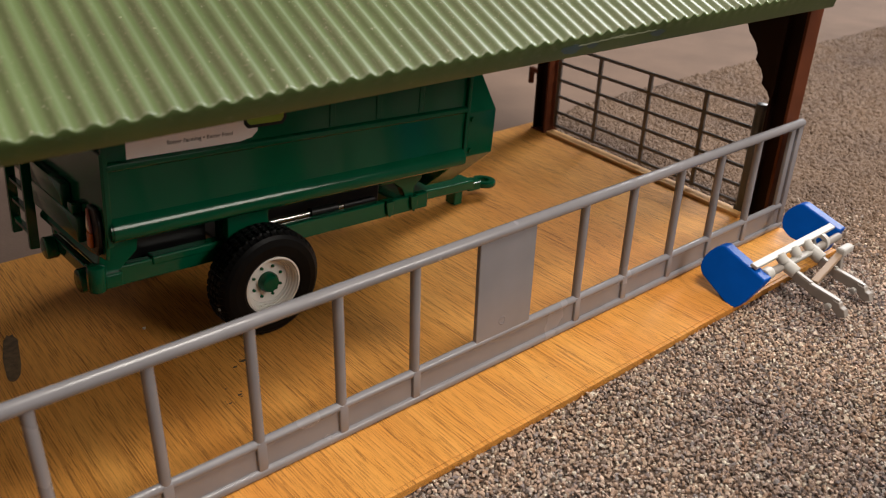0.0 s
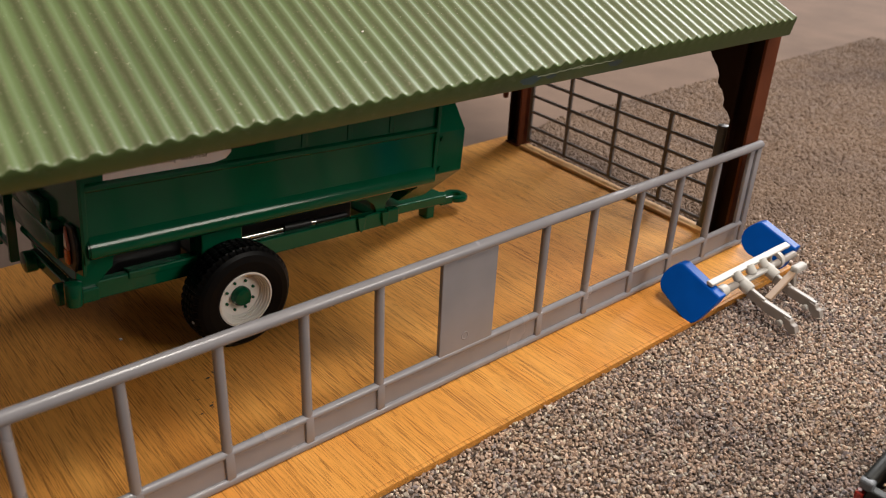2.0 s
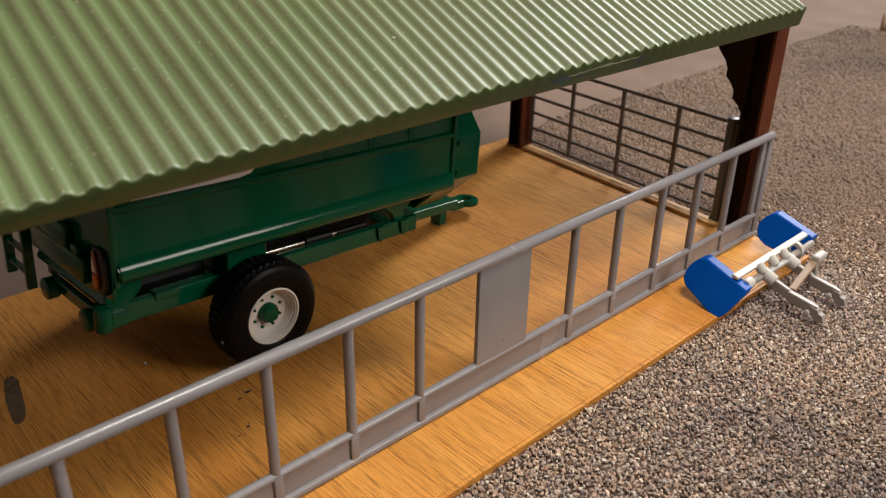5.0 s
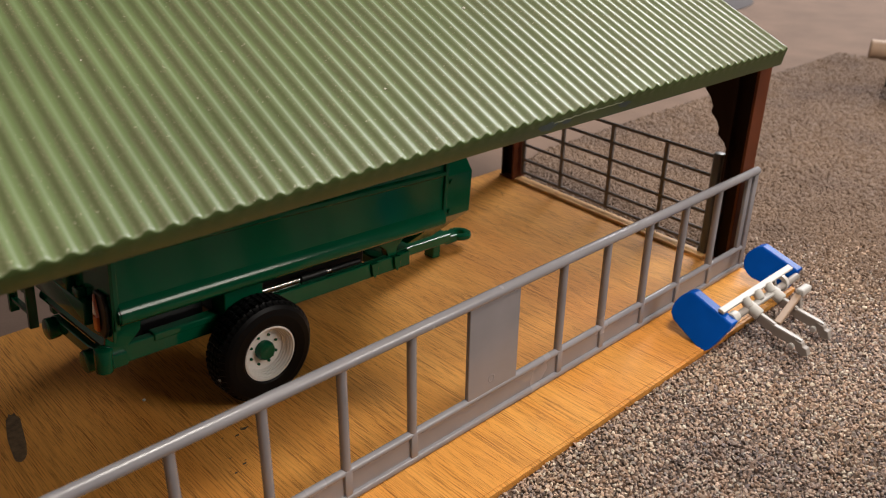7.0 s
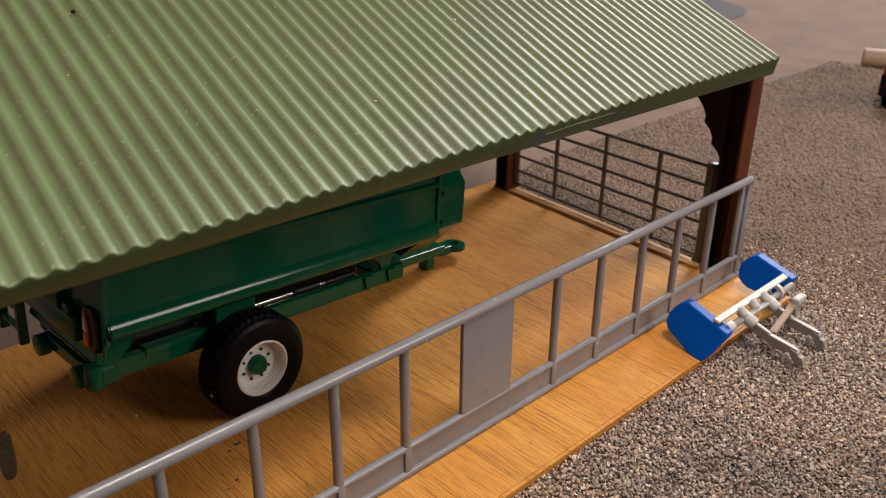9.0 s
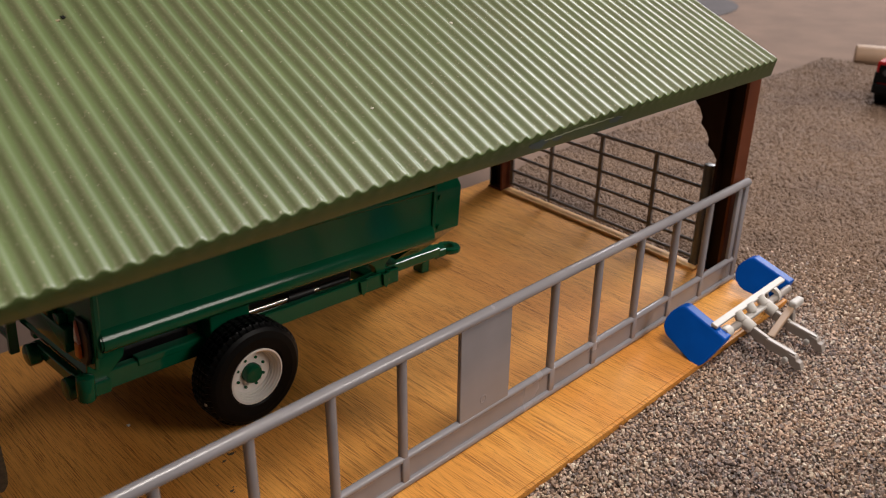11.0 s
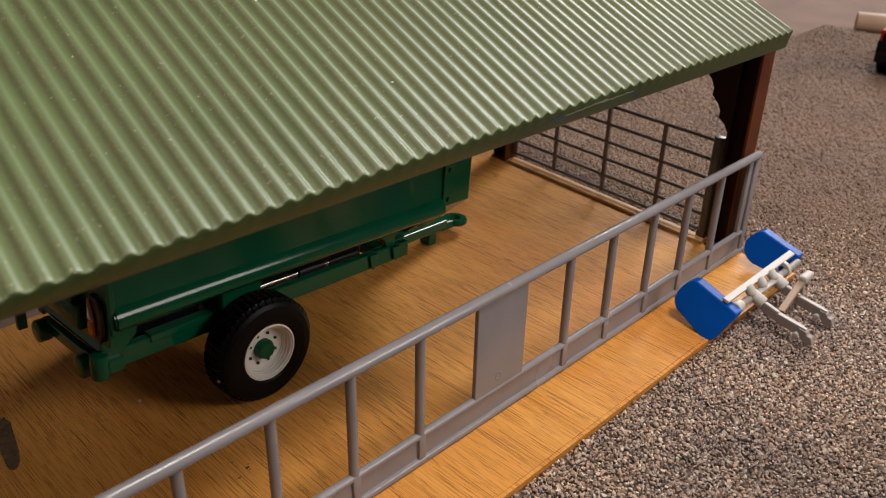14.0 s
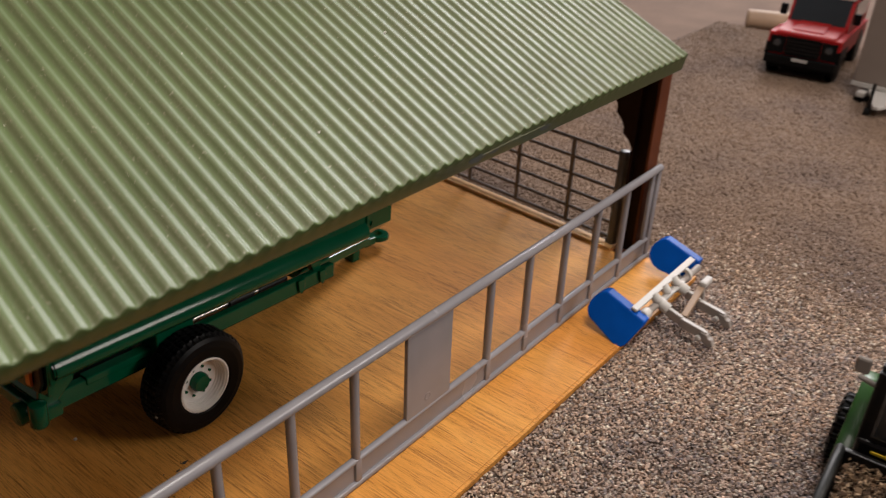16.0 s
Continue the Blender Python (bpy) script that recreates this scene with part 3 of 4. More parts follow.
def wagon():
    at = cm(-3.85, 9.55, 1.95, 0, 4.5, 3.0)
    ob = thing("feeder_wagon", "gloss green diet feeder wagon on single axle, parked nose down", "farm trailer", at)
    side = 3.6
    # tub: rounded belly below the fold, near-upright wall above, ledge, then the hopper boards
    half = [(-3.40, 4.74), (-3.56, 4.72), (-3.64, 4.67), (-3.665, 4.60), (-3.65, 4.53), (-3.57, 4.46), (-3.55, 4.0), (-3.57, 3.4), (-3.58, 3.14), (-3.68, 3.03), (-3.765, 2.92), (-3.81, 2.80), (-3.815, 2.67), (-3.775, 2.56), (-3.69, 2.47), (-3.57, 2.42), (-3.2, 2.34), (-2.7, 2.05), (-2.0, 1.72), (-1.2, 1.55)]
    ring_pts = half + [(-y, z) for y, z in half[::-1]]
    tub = loft((ring_pts, ring_pts), -4.98, 8.45)
    bmesh.ops.bevel(tub, geom=[e for e in tub.edges if len({round(v.co.x, 3) for v in e.verts}) == 1], offset=0.05, segments=2, affect="EDGES")
    body = part("tub", tub, M_GREEN, ob, "gloss green rounded tub", smooth=True)
    for y, s in ((-3.38, -1), (3.38, 1)):
        part("hopper_board", box(-5.0, 8.5, min(y, y + s * 0.14), max(y, y + s * 0.14), 4.6, 7.3, 0.03), M_GREEN, ob)
    part("hopper_board", box(8.36, 8.5, -3.3, 3.3, 4.9, 7.3, 0.03), M_GREEN, ob)
    part("hopper_board", box(-5.0, -4.86, -3.3, 3.3, 4.9, 7.3, 0.03), M_GREEN, ob)
    for x in (2.4, 4.3, 6.2):
        part("board_rib", box(x - 0.12, x + 0.12, -3.56, -3.4, 4.75, 7.2, 0.04), M_GREEN, ob)
    part("body_seam", box(8.38, 8.55, -side - 0.06, -side + 0.12, 2.62, 7.3, 0.03), M_GREEN, ob)
    # octagonal drive housing at the front
    octa = [(-side, 2.76), (-side, 4.45), (-2.3, 6.1), (2.3, 6.1), (side, 4.45), (side, 2.76), (1.6, 0.95), (-1.6, 0.95)]
    part("drive_housing", prism(octa, "x", 8.55, 10.0, 0.04), M_GREEN, ob, "angular green chain housing")
    for z in (3.0, 4.2):
        part("bolt", rod((8.75, -side + 0.02, z), (8.75, -side - 0.08, z), 0.10, seg=8), M_GREEN, ob)
    # decals on the upper board
    decal = part("decal", prism([(-4.35, 4.74), (-0.95, 4.74), (-0.52, 4.82), (-0.33, 5.0), (-0.33, 7.0), (-4.35, 7.0)], "y", -3.540, -3.524), M_DECAL, ob, "pale advertising strip")
    words("Better Farming • Better Food", 0.172, M_INK, decal, pose(-3.2 * U, -3.544 * U, 4.98 * U, 90, 0, 0))
    badge = part("badge", prism([(-0.80, 5.25), (-0.66, 5.10), (0.52, 5.10), (0.66, 5.25), (0.66, 6.4), (-0.80, 6.4)], "y", -3.556, -3.541), M_BLACK, ob, "rounded lime model badge")
    part("badge_field", prism([(-0.70, 5.32), (-0.60, 5.20), (0.46, 5.20), (0.56, 5.32), (0.56, 6.4), (-0.70, 6.4)], "y", -3.570, -3.557), M_BADGE, badge)
    for k in range(3):
        part("badge_bar", box(-0.48 + k * 0.32, -0.24 + k * 0.32, -3.578, -3.571, 5.42, 5.54), M_INK, badge)
    # chassis
    for y in (-2.2, 2.2):
        part("chassis_beam", join(box(-4.6, 8.0, y - 0.16, y + 0.16, 0.42, 1.05, 0.05), box(-3.3, -0.9, y - 0.22, y + 0.22, 0.85, 1.12, 0.05)), M_GREEN, ob)
    for x in (6.0, 7.2):
        part("beam_gusset", prism([(x - 0.2, 1.05), (x + 0.2, 1.05), (x + 0.12, 0.55), (x, 0.42), (x - 0.12, 0.55)], "y", -2.48, -2.3, 0.02), M_GREEN, ob)
    part("axle_mount", box(-0.95, 0.55, -2.75, -1.9, 0.5, 2.2, 0.05), M_GREEN, ob)
    part("axle_mount", box(-0.95, 0.55, 1.9, 2.75, 0.5, 2.2, 0.05), M_GREEN, ob)
    # added black block that stands for the shade under the tub
    part("shade_block", box(-3.9, -1.2, -1.8, 1.8, 0.5, 1.65, 0.05), M_BLACK, ob)
    part("axle", rod((0, -3.4, 0), (0, 3.4, 0), 0.3), M_BLACK, ob)
    part("axle_box", box(-0.5, 0.5, -2.5, 2.5, -0.2, 0.55, 0.06), M_BLACK, ob)
    part("saddle", prism([(5.7, 1.85), (7.7, 1.85), (7.7, 1.68), (7.35, 1.35), (7.3, 1.0), (6.9, 1.0), (6.75, 1.35), (6.3, 1.68), (5.7, 1.68)], "y", -2.25, -1.9, 0.03), M_GREEN, ob)
    # this one is stretched to fill the gap beneath the tub with shade
    part("saddle", box(0.9, 6.2, -1.5, 1.5, 0.45, 1.85, 0.06), M_BLACK, ob)
    part("ram", rod((0.6, -1.9, 1.12), (4.2, -1.9, 1.09), 0.095), M_CHROME, ob, "bright steel ram rod", smooth=True)
    part("ram_barrel", join(rod((2.75, -1.9, 1.12), (3.9, -1.9, 1.10), 0.17), rod((4.2, -1.9, 1.09), (5.6, -1.9, 1.08), 0.13)), M_BLACK, ob, smooth=True)
    # drawbar with an eye and a jockey foot
    bar = prism([(6.9, -1.45), (10.6, -0.80), (12.6, -0.45), (12.6, 0.45), (10.6, 0.80), (6.9, 1.45)], "z", -0.22, 0.20, 0.05)
    sag = Matrix(((1, 0, 0, 0), (0, 1, 0, 0), (-0.105, 0, 1, 1.20), (0, 0, 0, 1)))
    bar.transform(sag)
    part("drawbar", bar, M_GREEN, ob)
    eye = lathe([(0.26, -0.13), (0.53, -0.13), (0.58, -0.07), (0.58, 0.07), (0.53, 0.13), (0.26, 0.13)], 28, Matrix.Rotation(radians(90), 4, "X"))
    bmesh.ops.delete(eye, geom=[f for f in eye.faces if len(f.verts) > 4], context="FACES")
    inner = [v for v in eye.verts if abs((v.co.x**2 + v.co.y**2) ** 0.5 - 0.26) < 0.01]
    bmesh.ops.bridge_loops(eye, edges=[e for e in eye.edges if e.verts[0] in inner and e.verts[1] in inner and abs(e.verts[0].co.z - e.verts[1].co.z) < 0.01])
    eye.transform(Matrix.Translation((13.65, 0, -0.33)))
    part("tow_eye", eye, M_GREEN, ob, smooth=True)
    part("tow_neck", box(12.4, 13.15, -0.36, 0.36, -0.48, -0.10, 0.05), M_GREEN, ob)
    part("jockey_foot", box(11.6, 12.08, -0.3, 0.3, -1.0, 0.0, 0.06), M_GREEN, ob)
    # rear: end plate, lamp board, bumper beam with end pots, ladder
    rear = prism([(-3.5, 1.9), (-3.6, 2.8), (-3.6, 5.0), (3.6, 5.0), (3.6, 2.8), (2.2, 1.7), (-2.2, 1.7)], "x", -5.10, -4.985, 0.03)
    part("rear_plate", rear, M_GREEN, ob)
    part("rear_flange", box(-5.06, -4.90, -3.63, -3.50, 2.3, 7.3, 0.03), M_GREEN, ob)
    shelf = prism([(-4.5, 2.15), (-5.02, 1.38), (-5.02, 1.26), (-4.5, 2.0)], "y", -2.95, 1.95, 0.02)
    part("rear_shelf", shelf, M_GREEN, ob)
    part("rear_box", join(box(-5.4, -5.1, -2.35, 1.2, 2.05, 2.85, 0.08), box(-5.38, -5.1, -1.3, 1.2, 2.8, 3.5, 0.08), box(-5.36, -5.1, -2.0, -1.6, 2.8, 3.1, 0.05)), M_GREEN, ob, smooth=True)
    part("side_apron", prism([(-5.0, 2.45), (-5.15, 1.2), (-4.6, 1.2), (-4.0, 1.75), (-3.9, 2.4)], "y", -2.95, -2.8, 0.03), M_GREEN, ob)
    part("bumper_beam", box(-5.2, -4.95, -3.0, 0.6, 0.78, 1.2, 0.05), M_GREEN, ob)
    for y in (-2.25, 0.4):
        part("bumper_pot", rod((-5.5, y, 0.86), (-5.1, y, 0.86), 0.36, bevel=0.07), M_GREEN, ob, smooth=True)
    part("bumper_post", rod((-5.3, -3.2, 0.90), (-5.3, -3.2, 1.68), 0.26, bevel=0.07), M_GREEN, ob, smooth=True)
    part("beam_stub", box(-5.2, -4.5, -3.1, -2.0, 0.80, 1.25, 0.05), M_GREEN, ob)
    lamp_board = part("lamp_board", prism([(-3.2, 1.95), (-3.42, 2.35), (-3.42, 2.95), (-3.25, 3.35), (-2.7, 3.35), (-2.6, 2.0)], "x", -5.22, -5.105, 0.04), M_BLACK, ob)
    tri = prism([(-3.05, 2.60), (-2.74, 2.60), (-2.84, 3.30)], "x", -5.30, -5.222, 0.02)
    part("triangle_reflector", tri, M_REFLECTOR, lamp_board, "faded red triangle reflector")
    part("reflector_field", prism([(-2.99, 2.68), (-2.80, 2.68), (-2.86, 3.08)], "x", -5.32, -5.302), M_DECAL, lamp_board)
    part("tail_lamp", box(-5.32, -5.222, -3.03, -2.76, 2.14, 2.58, 0.03), M_ORANGE_LENS, lamp_board)
    for y in (2.1, 3.72):
        part("ladder_rail", box(-5.4, -5.1, y - 0.10, y + 0.10, 0.15, 4.9, 0.03), M_GREEN, ob)
    for z in (0.65, 1.4, 2.12, 2.85, 3.6):
        part("ladder_rung", box(-5.35, -5.15, 2.1, 3.72, z - 0.07, z + 0.07, 0.03), M_GREEN, ob)
    part("ladder_stay", box(-5.3, -4.6, 2.0, 2.2, 2.0, 2.2, 0.02), M_GREEN, ob)
    wheel(ob, -3.92, -1)
    wheel(ob, 3.92, 1)
    return ob


wagon()


# ---- the blue and grey implement lying half on the floor ----
def implement():
    ob = thing("bale_grab", "toy loader grab, blue side plates and grey arms", "loader attachment")
    lean = Matrix(((1, 0, 0.6, 0), (0, 1, 0, 0), (0, 0, 1, 0), (0, 0, 0, 1)))
    near = [(-1.40, 1.59), (-1.22, 1.55), (-1.08, 1.46), (-0.92, 1.27), (-0.82, 1.05), (-0.81, 0.86), (-0.86, 0.69), (-0.97, 0.56), (-1.10, 0.47), (-2.40, -0.03), (-2.58, -0.08), (-2.72, -0.06), (-2.88, 0.06), (-3.27, 0.88), (-3.32, 1.10)]
    far = [(-1.18, 1.62), (-0.98, 1.55), (-0.83, 1.42), (-0.70, 1.27), (-0.62, 1.10), (-0.63, 0.89), (-0.70, 0.72), (-0.82, 0.58), (-1.02, 0.45), (-1.28, 0.36), (-2.55, 0.25), (-2.80, 0.30), (-2.90, 0.80), (-2.98, 1.20)]
    for x, outline in ((10.2, near), (16.15, far)):
        plate = prism(outline, "x", x, x + 0.48, 0.05)
        plate.transform(lean)
        part("side_plate", plate, M_BLUE, ob, "dark blue rounded plate")
    bar = prism([(-2.83, 1.27), (-2.57, 1.35), (-2.61, 1.48), (-2.87, 1.40)], "x", 11.0, 16.62, 0.03)
    part("cross_bar", bar, M_PIVOT, ob)
    part("pivot_shaft", rod((11.4, -3.0, 0.98), (16.8, -3.0, 0.98), 0.15), M_TAUPE, ob, smooth=True)
    part("pivot_knob", rod((11.3, -3.0, 1.03), (11.75, -3.0, 1.03), 0.24, bevel=0.06), M_PIVOT, ob, smooth=True)
    part("pivot_ring", lathe([(0.20, 0.2), (0.20, 0), (0.37, 0), (0.37, 0.2), (0.20, 0.2)], 28, caps=False, m= Matrix.Translation((15.55, -2.82, 1.0)) @ Matrix.Rotation(radians(-90), 4, "Z")), M_PIVOT, ob, smooth=True)
    for x in (12.75, 14.6):
        part("barrel", rod((x - 0.02, -2.92, 1.11), (x, -3.50, 0.86), 0.25, bevel=0.05), M_PIVOT, ob, smooth=True)
        arm_bm = join(prism([(-3.40, 1.00), (-4.15, 0.76), (-4.2, 0.38), (-3.45, 0.62)], "x", x - 0.13, x + 0.13, 0.025),
                      prism([(-4.1, 0.76), (-5.15, 0.60), (-5.2, 0.22), (-4.15, 0.38)], "x", x - 0.17, x + 0.11, 0.025),
                      prism([(-5.05, 0.57), (-5.35, 0.50), (-5.40, 0.38), (-5.56, 0.34), (-5.66, 0.08), (-5.42, -0.02), (-5.15, 0.18)], "x", x - 0.20, x + 0.08, 0.025))
        arm = part("arm", arm_bm, M_TAUPE, ob, "grey arm with hooked end")
        part("arm_pin", rod((x - 0.32, -5.0, 0.26), (x - 0.15, -5.0, 0.26), 0.12, bevel=0.03), M_GREY_PALE, arm, smooth=True)
        top = join(prism([(-3.4, 1.04), (-4.15, 0.82), (-4.15, 0.77), (-3.4, 0.98)], "x", x - 0.12, x + 0.02), prism([(-4.18, 0.785), (-5.30, 0.60), (-5.30, 0.54), (-4.18, 0.725)], "x", x - 0.16, x - 0.02))
        part("arm_top", top, M_GREY_PALE, arm)
    for x in (12.62, 13.55, 14.45):
        part("lug", rod((x, -3.06, 1.12), (x, -2.78, 1.40), 0.20, bevel=0.04), M_PIVOT, ob, smooth=True)
    part("yoke", box(12.85, 14.95, -3.22, -3.0, 1.0, 1.14, 0.04), M_GREY_PALE, ob)
    low, high = Vector((12.95, -4.12, 0.68)), Vector((15.15, -3.9, 1.12))
    d = high - low
    part("link", box(-0.14, 0.14, -0.09, 0.09, 0, d.length, 0.04, Matrix.Translation(low) @ d.to_track_quat("Z", "Y").to_matrix().to_4x4()), M_LINK, ob, "tan plastic link")
    part("link_head", box(14.95, 15.75, -4.12, -3.78, 1.08, 1.38, 0.09), M_GREY_PALE, ob)
    part("link_post", prism([(-4.05, 1.15), (-3.85, 1.15), (-3.75, 0.55), (-4.15, 0.55)], "x", 14.9, 15.12, 0.03), M_TAUPE, ob)
    return ob


implement()


# ---- utility vehicle with a load of bark ----
def utility_vehicle():
    at = cm(2.95, -12.0, GROUND - 0.10, 0, 0, 2.8)
    ob = thing("utility_vehicle", "green and black farm utility vehicle with bark in its bed", "vehicle", at)
    zb = 3.42
    part("bed_floor", box(0.1, 3.0, -4.6, 0.0, 1.9, 2.1), M_BLACK, ob)
    for y0, y1 in ((-0.16, 0.06), (-4.66, -4.44)):
        part("bed_side", box(0.0, 3.0, y0, y1, 1.6, zb, 0.06), M_BLACK, ob)
    part("bed_rail", rod((0.0, 0.0, zb), (2.95, 0.0, zb), 0.14, bevel=0.05), M_RAIL, ob, smooth=True)
    part("corner_cap", box(-0.13, 0.12, -0.20, 0.14, zb - 0.18, zb + 0.10, 0.07), M_CAP, ob, "worn grey corner cap")
    part("bed_front", box(2.85, 3.05, -4.6, 0.0, 1.6, zb, 0.05), M_BLACK, ob)
    gate_ob = part("tailgate", box(-0.12, 0.16, -4.6, -0.1, 1.5, zb - 0.1, 0.05), M_RAIL, ob)
    part("tailgate_panel", box(-0.18, -0.12, -3.9, -0.42, 1.8, 2.98, 0.02), M_LIME, gate_ob, "bright green tailgate panel")
    for k in range(4):
        part("panel_bar", box(-0.2, -0.18, -0.95 - k * 0.30, -0.72 - k * 0.30, 2.45, 2.70), M_YELLOW, gate_ob)
    part("tail_lamp", box(-0.16, 0.06, -0.06, 0.13, 2.85, 3.15, 0.04), M_RED_LENS, ob)
    part("reverse_lamp", box(-0.16, 0.06, -0.06, 0.13, 2.5, 2.83, 0.04), M_GREY_PALE, ob)
    rng = np.random.default_rng(4)
    part_chips("bark_load", ob, rng, 9000, (0.2, 2.8), (-4.4, -0.25), (2.1, 3.3))
    for x, y in ((7.0, 0.20), (7.0, -4.4), (0.8, -0.42), (0.8, -4.4)):
        r = 1.22
        tyre = treaded([(0.4, 0.40, 0), (0.5, 0.32, 0), (r * 0.88, 0.32, 0), (r, 0.42, 0.12), (r, 0.60, 0.12), (r, 0.62, 0.12), (r, 0.80, 0.12), (r * 0.88, 0.9, 0), (0.5, 0.9, 0), (0.4, 0.8, 0)], 20, 120)
        tyre.transform(Matrix.Translation((x, y - 0.9 if y < -2 else y - 0.5, r)))
        part("wheel", tyre, M_RUBBER, ob, "black lugged tyre", smooth=True)
    guard = [(8.5, 2.2), (8.45, 2.75), (8.1, 3.05), (7.5, 3.12), (6.6, 2.85), (5.2, 2.3), (4.3, 1.85), (4.3, 1.6), (5.3, 1.9), (5.9, 2.3), (6.6, 2.55), (7.4, 2.6), (7.9, 2.45), (8.1, 2.1)]
    for y0, y1 in ((-0.34, 0.26), (-5.0, -4.6)):
        part("fender", prism(guard, "y", y0, y1, 0.05), M_LIME, ob, "glossy green mudguard", smooth=True)
    part("sill_panel", prism([(3.3, 1.5), (5.4, 1.7), (6.9, 2.7), (6.7, 3.1), (5.2, 2.75), (3.3, 2.5)], "y", -0.60, -0.36, 0.05), M_TAUPE, ob, "grey side panel")
    part("cab_body", box(3.3, 6.6, -4.3, -0.28, 1.2, 3.7, 0.12), M_BLACK, ob)
    part("cab_roof", box(3.5, 6.9, -4.2, -0.3, 5.9, 6.2, 0.12), M_BLACK, ob)
    for x, y in ((3.5, -0.4), (3.5, -4.1), (6.6, -0.4), (6.6, -4.1)):
        part("cab_pillar", box(x - 0.12, x + 0.12, y - 0.12, y + 0.12, 3.4, 6.0, 0.03), M_BLACK, ob)
    part("cab_back", box(3.38, 3.60, -4.1, -0.35, 3.5, 5.95, 0.05), M_BLACK, ob)
    part("window_frame", box(3.33, 3.40, -3.75, -0.62, 3.85, 5.65, 0.03), M_SOOT, ob)
    part("rear_window", box(3.30, 3.36, -3.68, -0.69, 3.92, 5.58, 0.02), M_GLASS, ob)
    part("side_window", box(3.7, 6.4, -0.42, -0.36, 3.7, 5.8), M_GLASS, ob)
    part("mirror", join(box(5.45, 5.62, 0.05, 0.50, 4.45, 5.02, 0.1), rod((5.4, -0.5, 4.2), (5.4, 0.3, 4.4), 0.09)), M_TAUPE, ob, "grey wing mirror")
    part("bonnet", box(6.6, 8.8, -4.2, -0.5, 1.3, 3.2, 0.3), M_LIME, ob)
    part("belt_stripe", box(3.25, 3.31, -3.6, -0.75, 3.35, 3.43), M_YELLOW, ob)
    part("chassis", box(0.2, 8.4, -3.8, -0.9, 0.7, 1.6, 0.05), M_BLACK, ob)
    return ob


def ico():
    """The twelve corners and twenty faces of an icosahedron."""
    p = (1 + 5**0.5) / 2
    v = []
    for a in (-1, 1):
        for b in (-p, p):
            v += [(0, a, b), (a, b, 0), (b, 0, a)]
    v = np.array(v) / np.hypot(1, p)
    faces = [(i, j, k) for i in range(12) for j in range(i + 1, 12) for k in range(j + 1, 12) if max(np.linalg.norm(v[i] - v[j]), np.linalg.norm(v[j] - v[k]), np.linalg.norm(v[i] - v[k])) < 1.1]
    out = []
    for i, j, k in faces:
        out.append((i, j, k) if np.dot(np.cross(v[j] - v[i], v[k] - v[i]), v[i]) > 0 else (i, k, j))
    return v, np.array(out)


def pebbles(name, centres, sizes, rng, material, flat=(0.6, 1.0), worn=False):
    """One mesh of many small angular stones."""
    v, f = ico()
    n = len(centres)
    pts = np.repeat(v[None], n, 0) * (1 + 0.38 * rng.standard_normal((n, 12, 1)).clip(-1.4, 1.3))
    pts *= np.stack([np.ones(n), rng.uniform(0.42, 1.0, n), rng.uniform(*flat, n)], 1)[:, None, :]
    q = rng.standard_normal((n, 4)) * (1, 0.8, 0.8, 1.4)
    q /= np.linalg.norm(q, axis=1, keepdims=True)
    w, x, y, z = q.T
    rot = np.stack([1 - 2 * (y * y + z * z), 2 * (x * y - w * z), 2 * (x * z + w * y), 2 * (x * y + w * z), 1 - 2 * (x * x + z * z), 2 * (y * z - w * x), 2 * (x * z - w * y), 2 * (y * z + w * x), 1 - 2 * (x * x + y * y)], 1).reshape(n, 3, 3)
    pts = np.einsum("nij,nkj->nki", rot, pts) * sizes[:, None, None] + centres[:, None, :]
    faces = (f[None] + 12 * np.arange(n)[:, None, None]).reshape(-1, 3)
    mesh = bpy.data.meshes.new(name)
    mesh.vertices.add(12 * n)
    mesh.vertices.foreach_set("co", (pts * U).ravel())
    mesh.loops.add(faces.size)
    mesh.loops.foreach_set("vertex_index", faces.ravel())
    mesh.polygons.add(len(faces))
    mesh.polygons.foreach_set("loop_start", np.arange(0, faces.size, 3))
    mesh.polygons.foreach_set("loop_total", np.full(len(faces), 3))
    mesh.update()
    mesh.validate()
    if not worn:
        mesh.shade_flat()
    mesh.materials.append(material)
    return new(name, mesh)


def part_chips(name, parent, rng, n, xr, yr, zr):
    c = np.stack([rng.uniform(*xr, n), rng.uniform(*yr, n), rng.uniform(*zr, n)], 1)
    ob = pebbles(name, c, rng.uniform(0.035, 0.10, n), rng, M_CHIPS, (0.14, 0.32))
    ob.parent = parent
    return tagged(ob, "heap of brown bark chips", kind="stuff")


utility_vehicle()


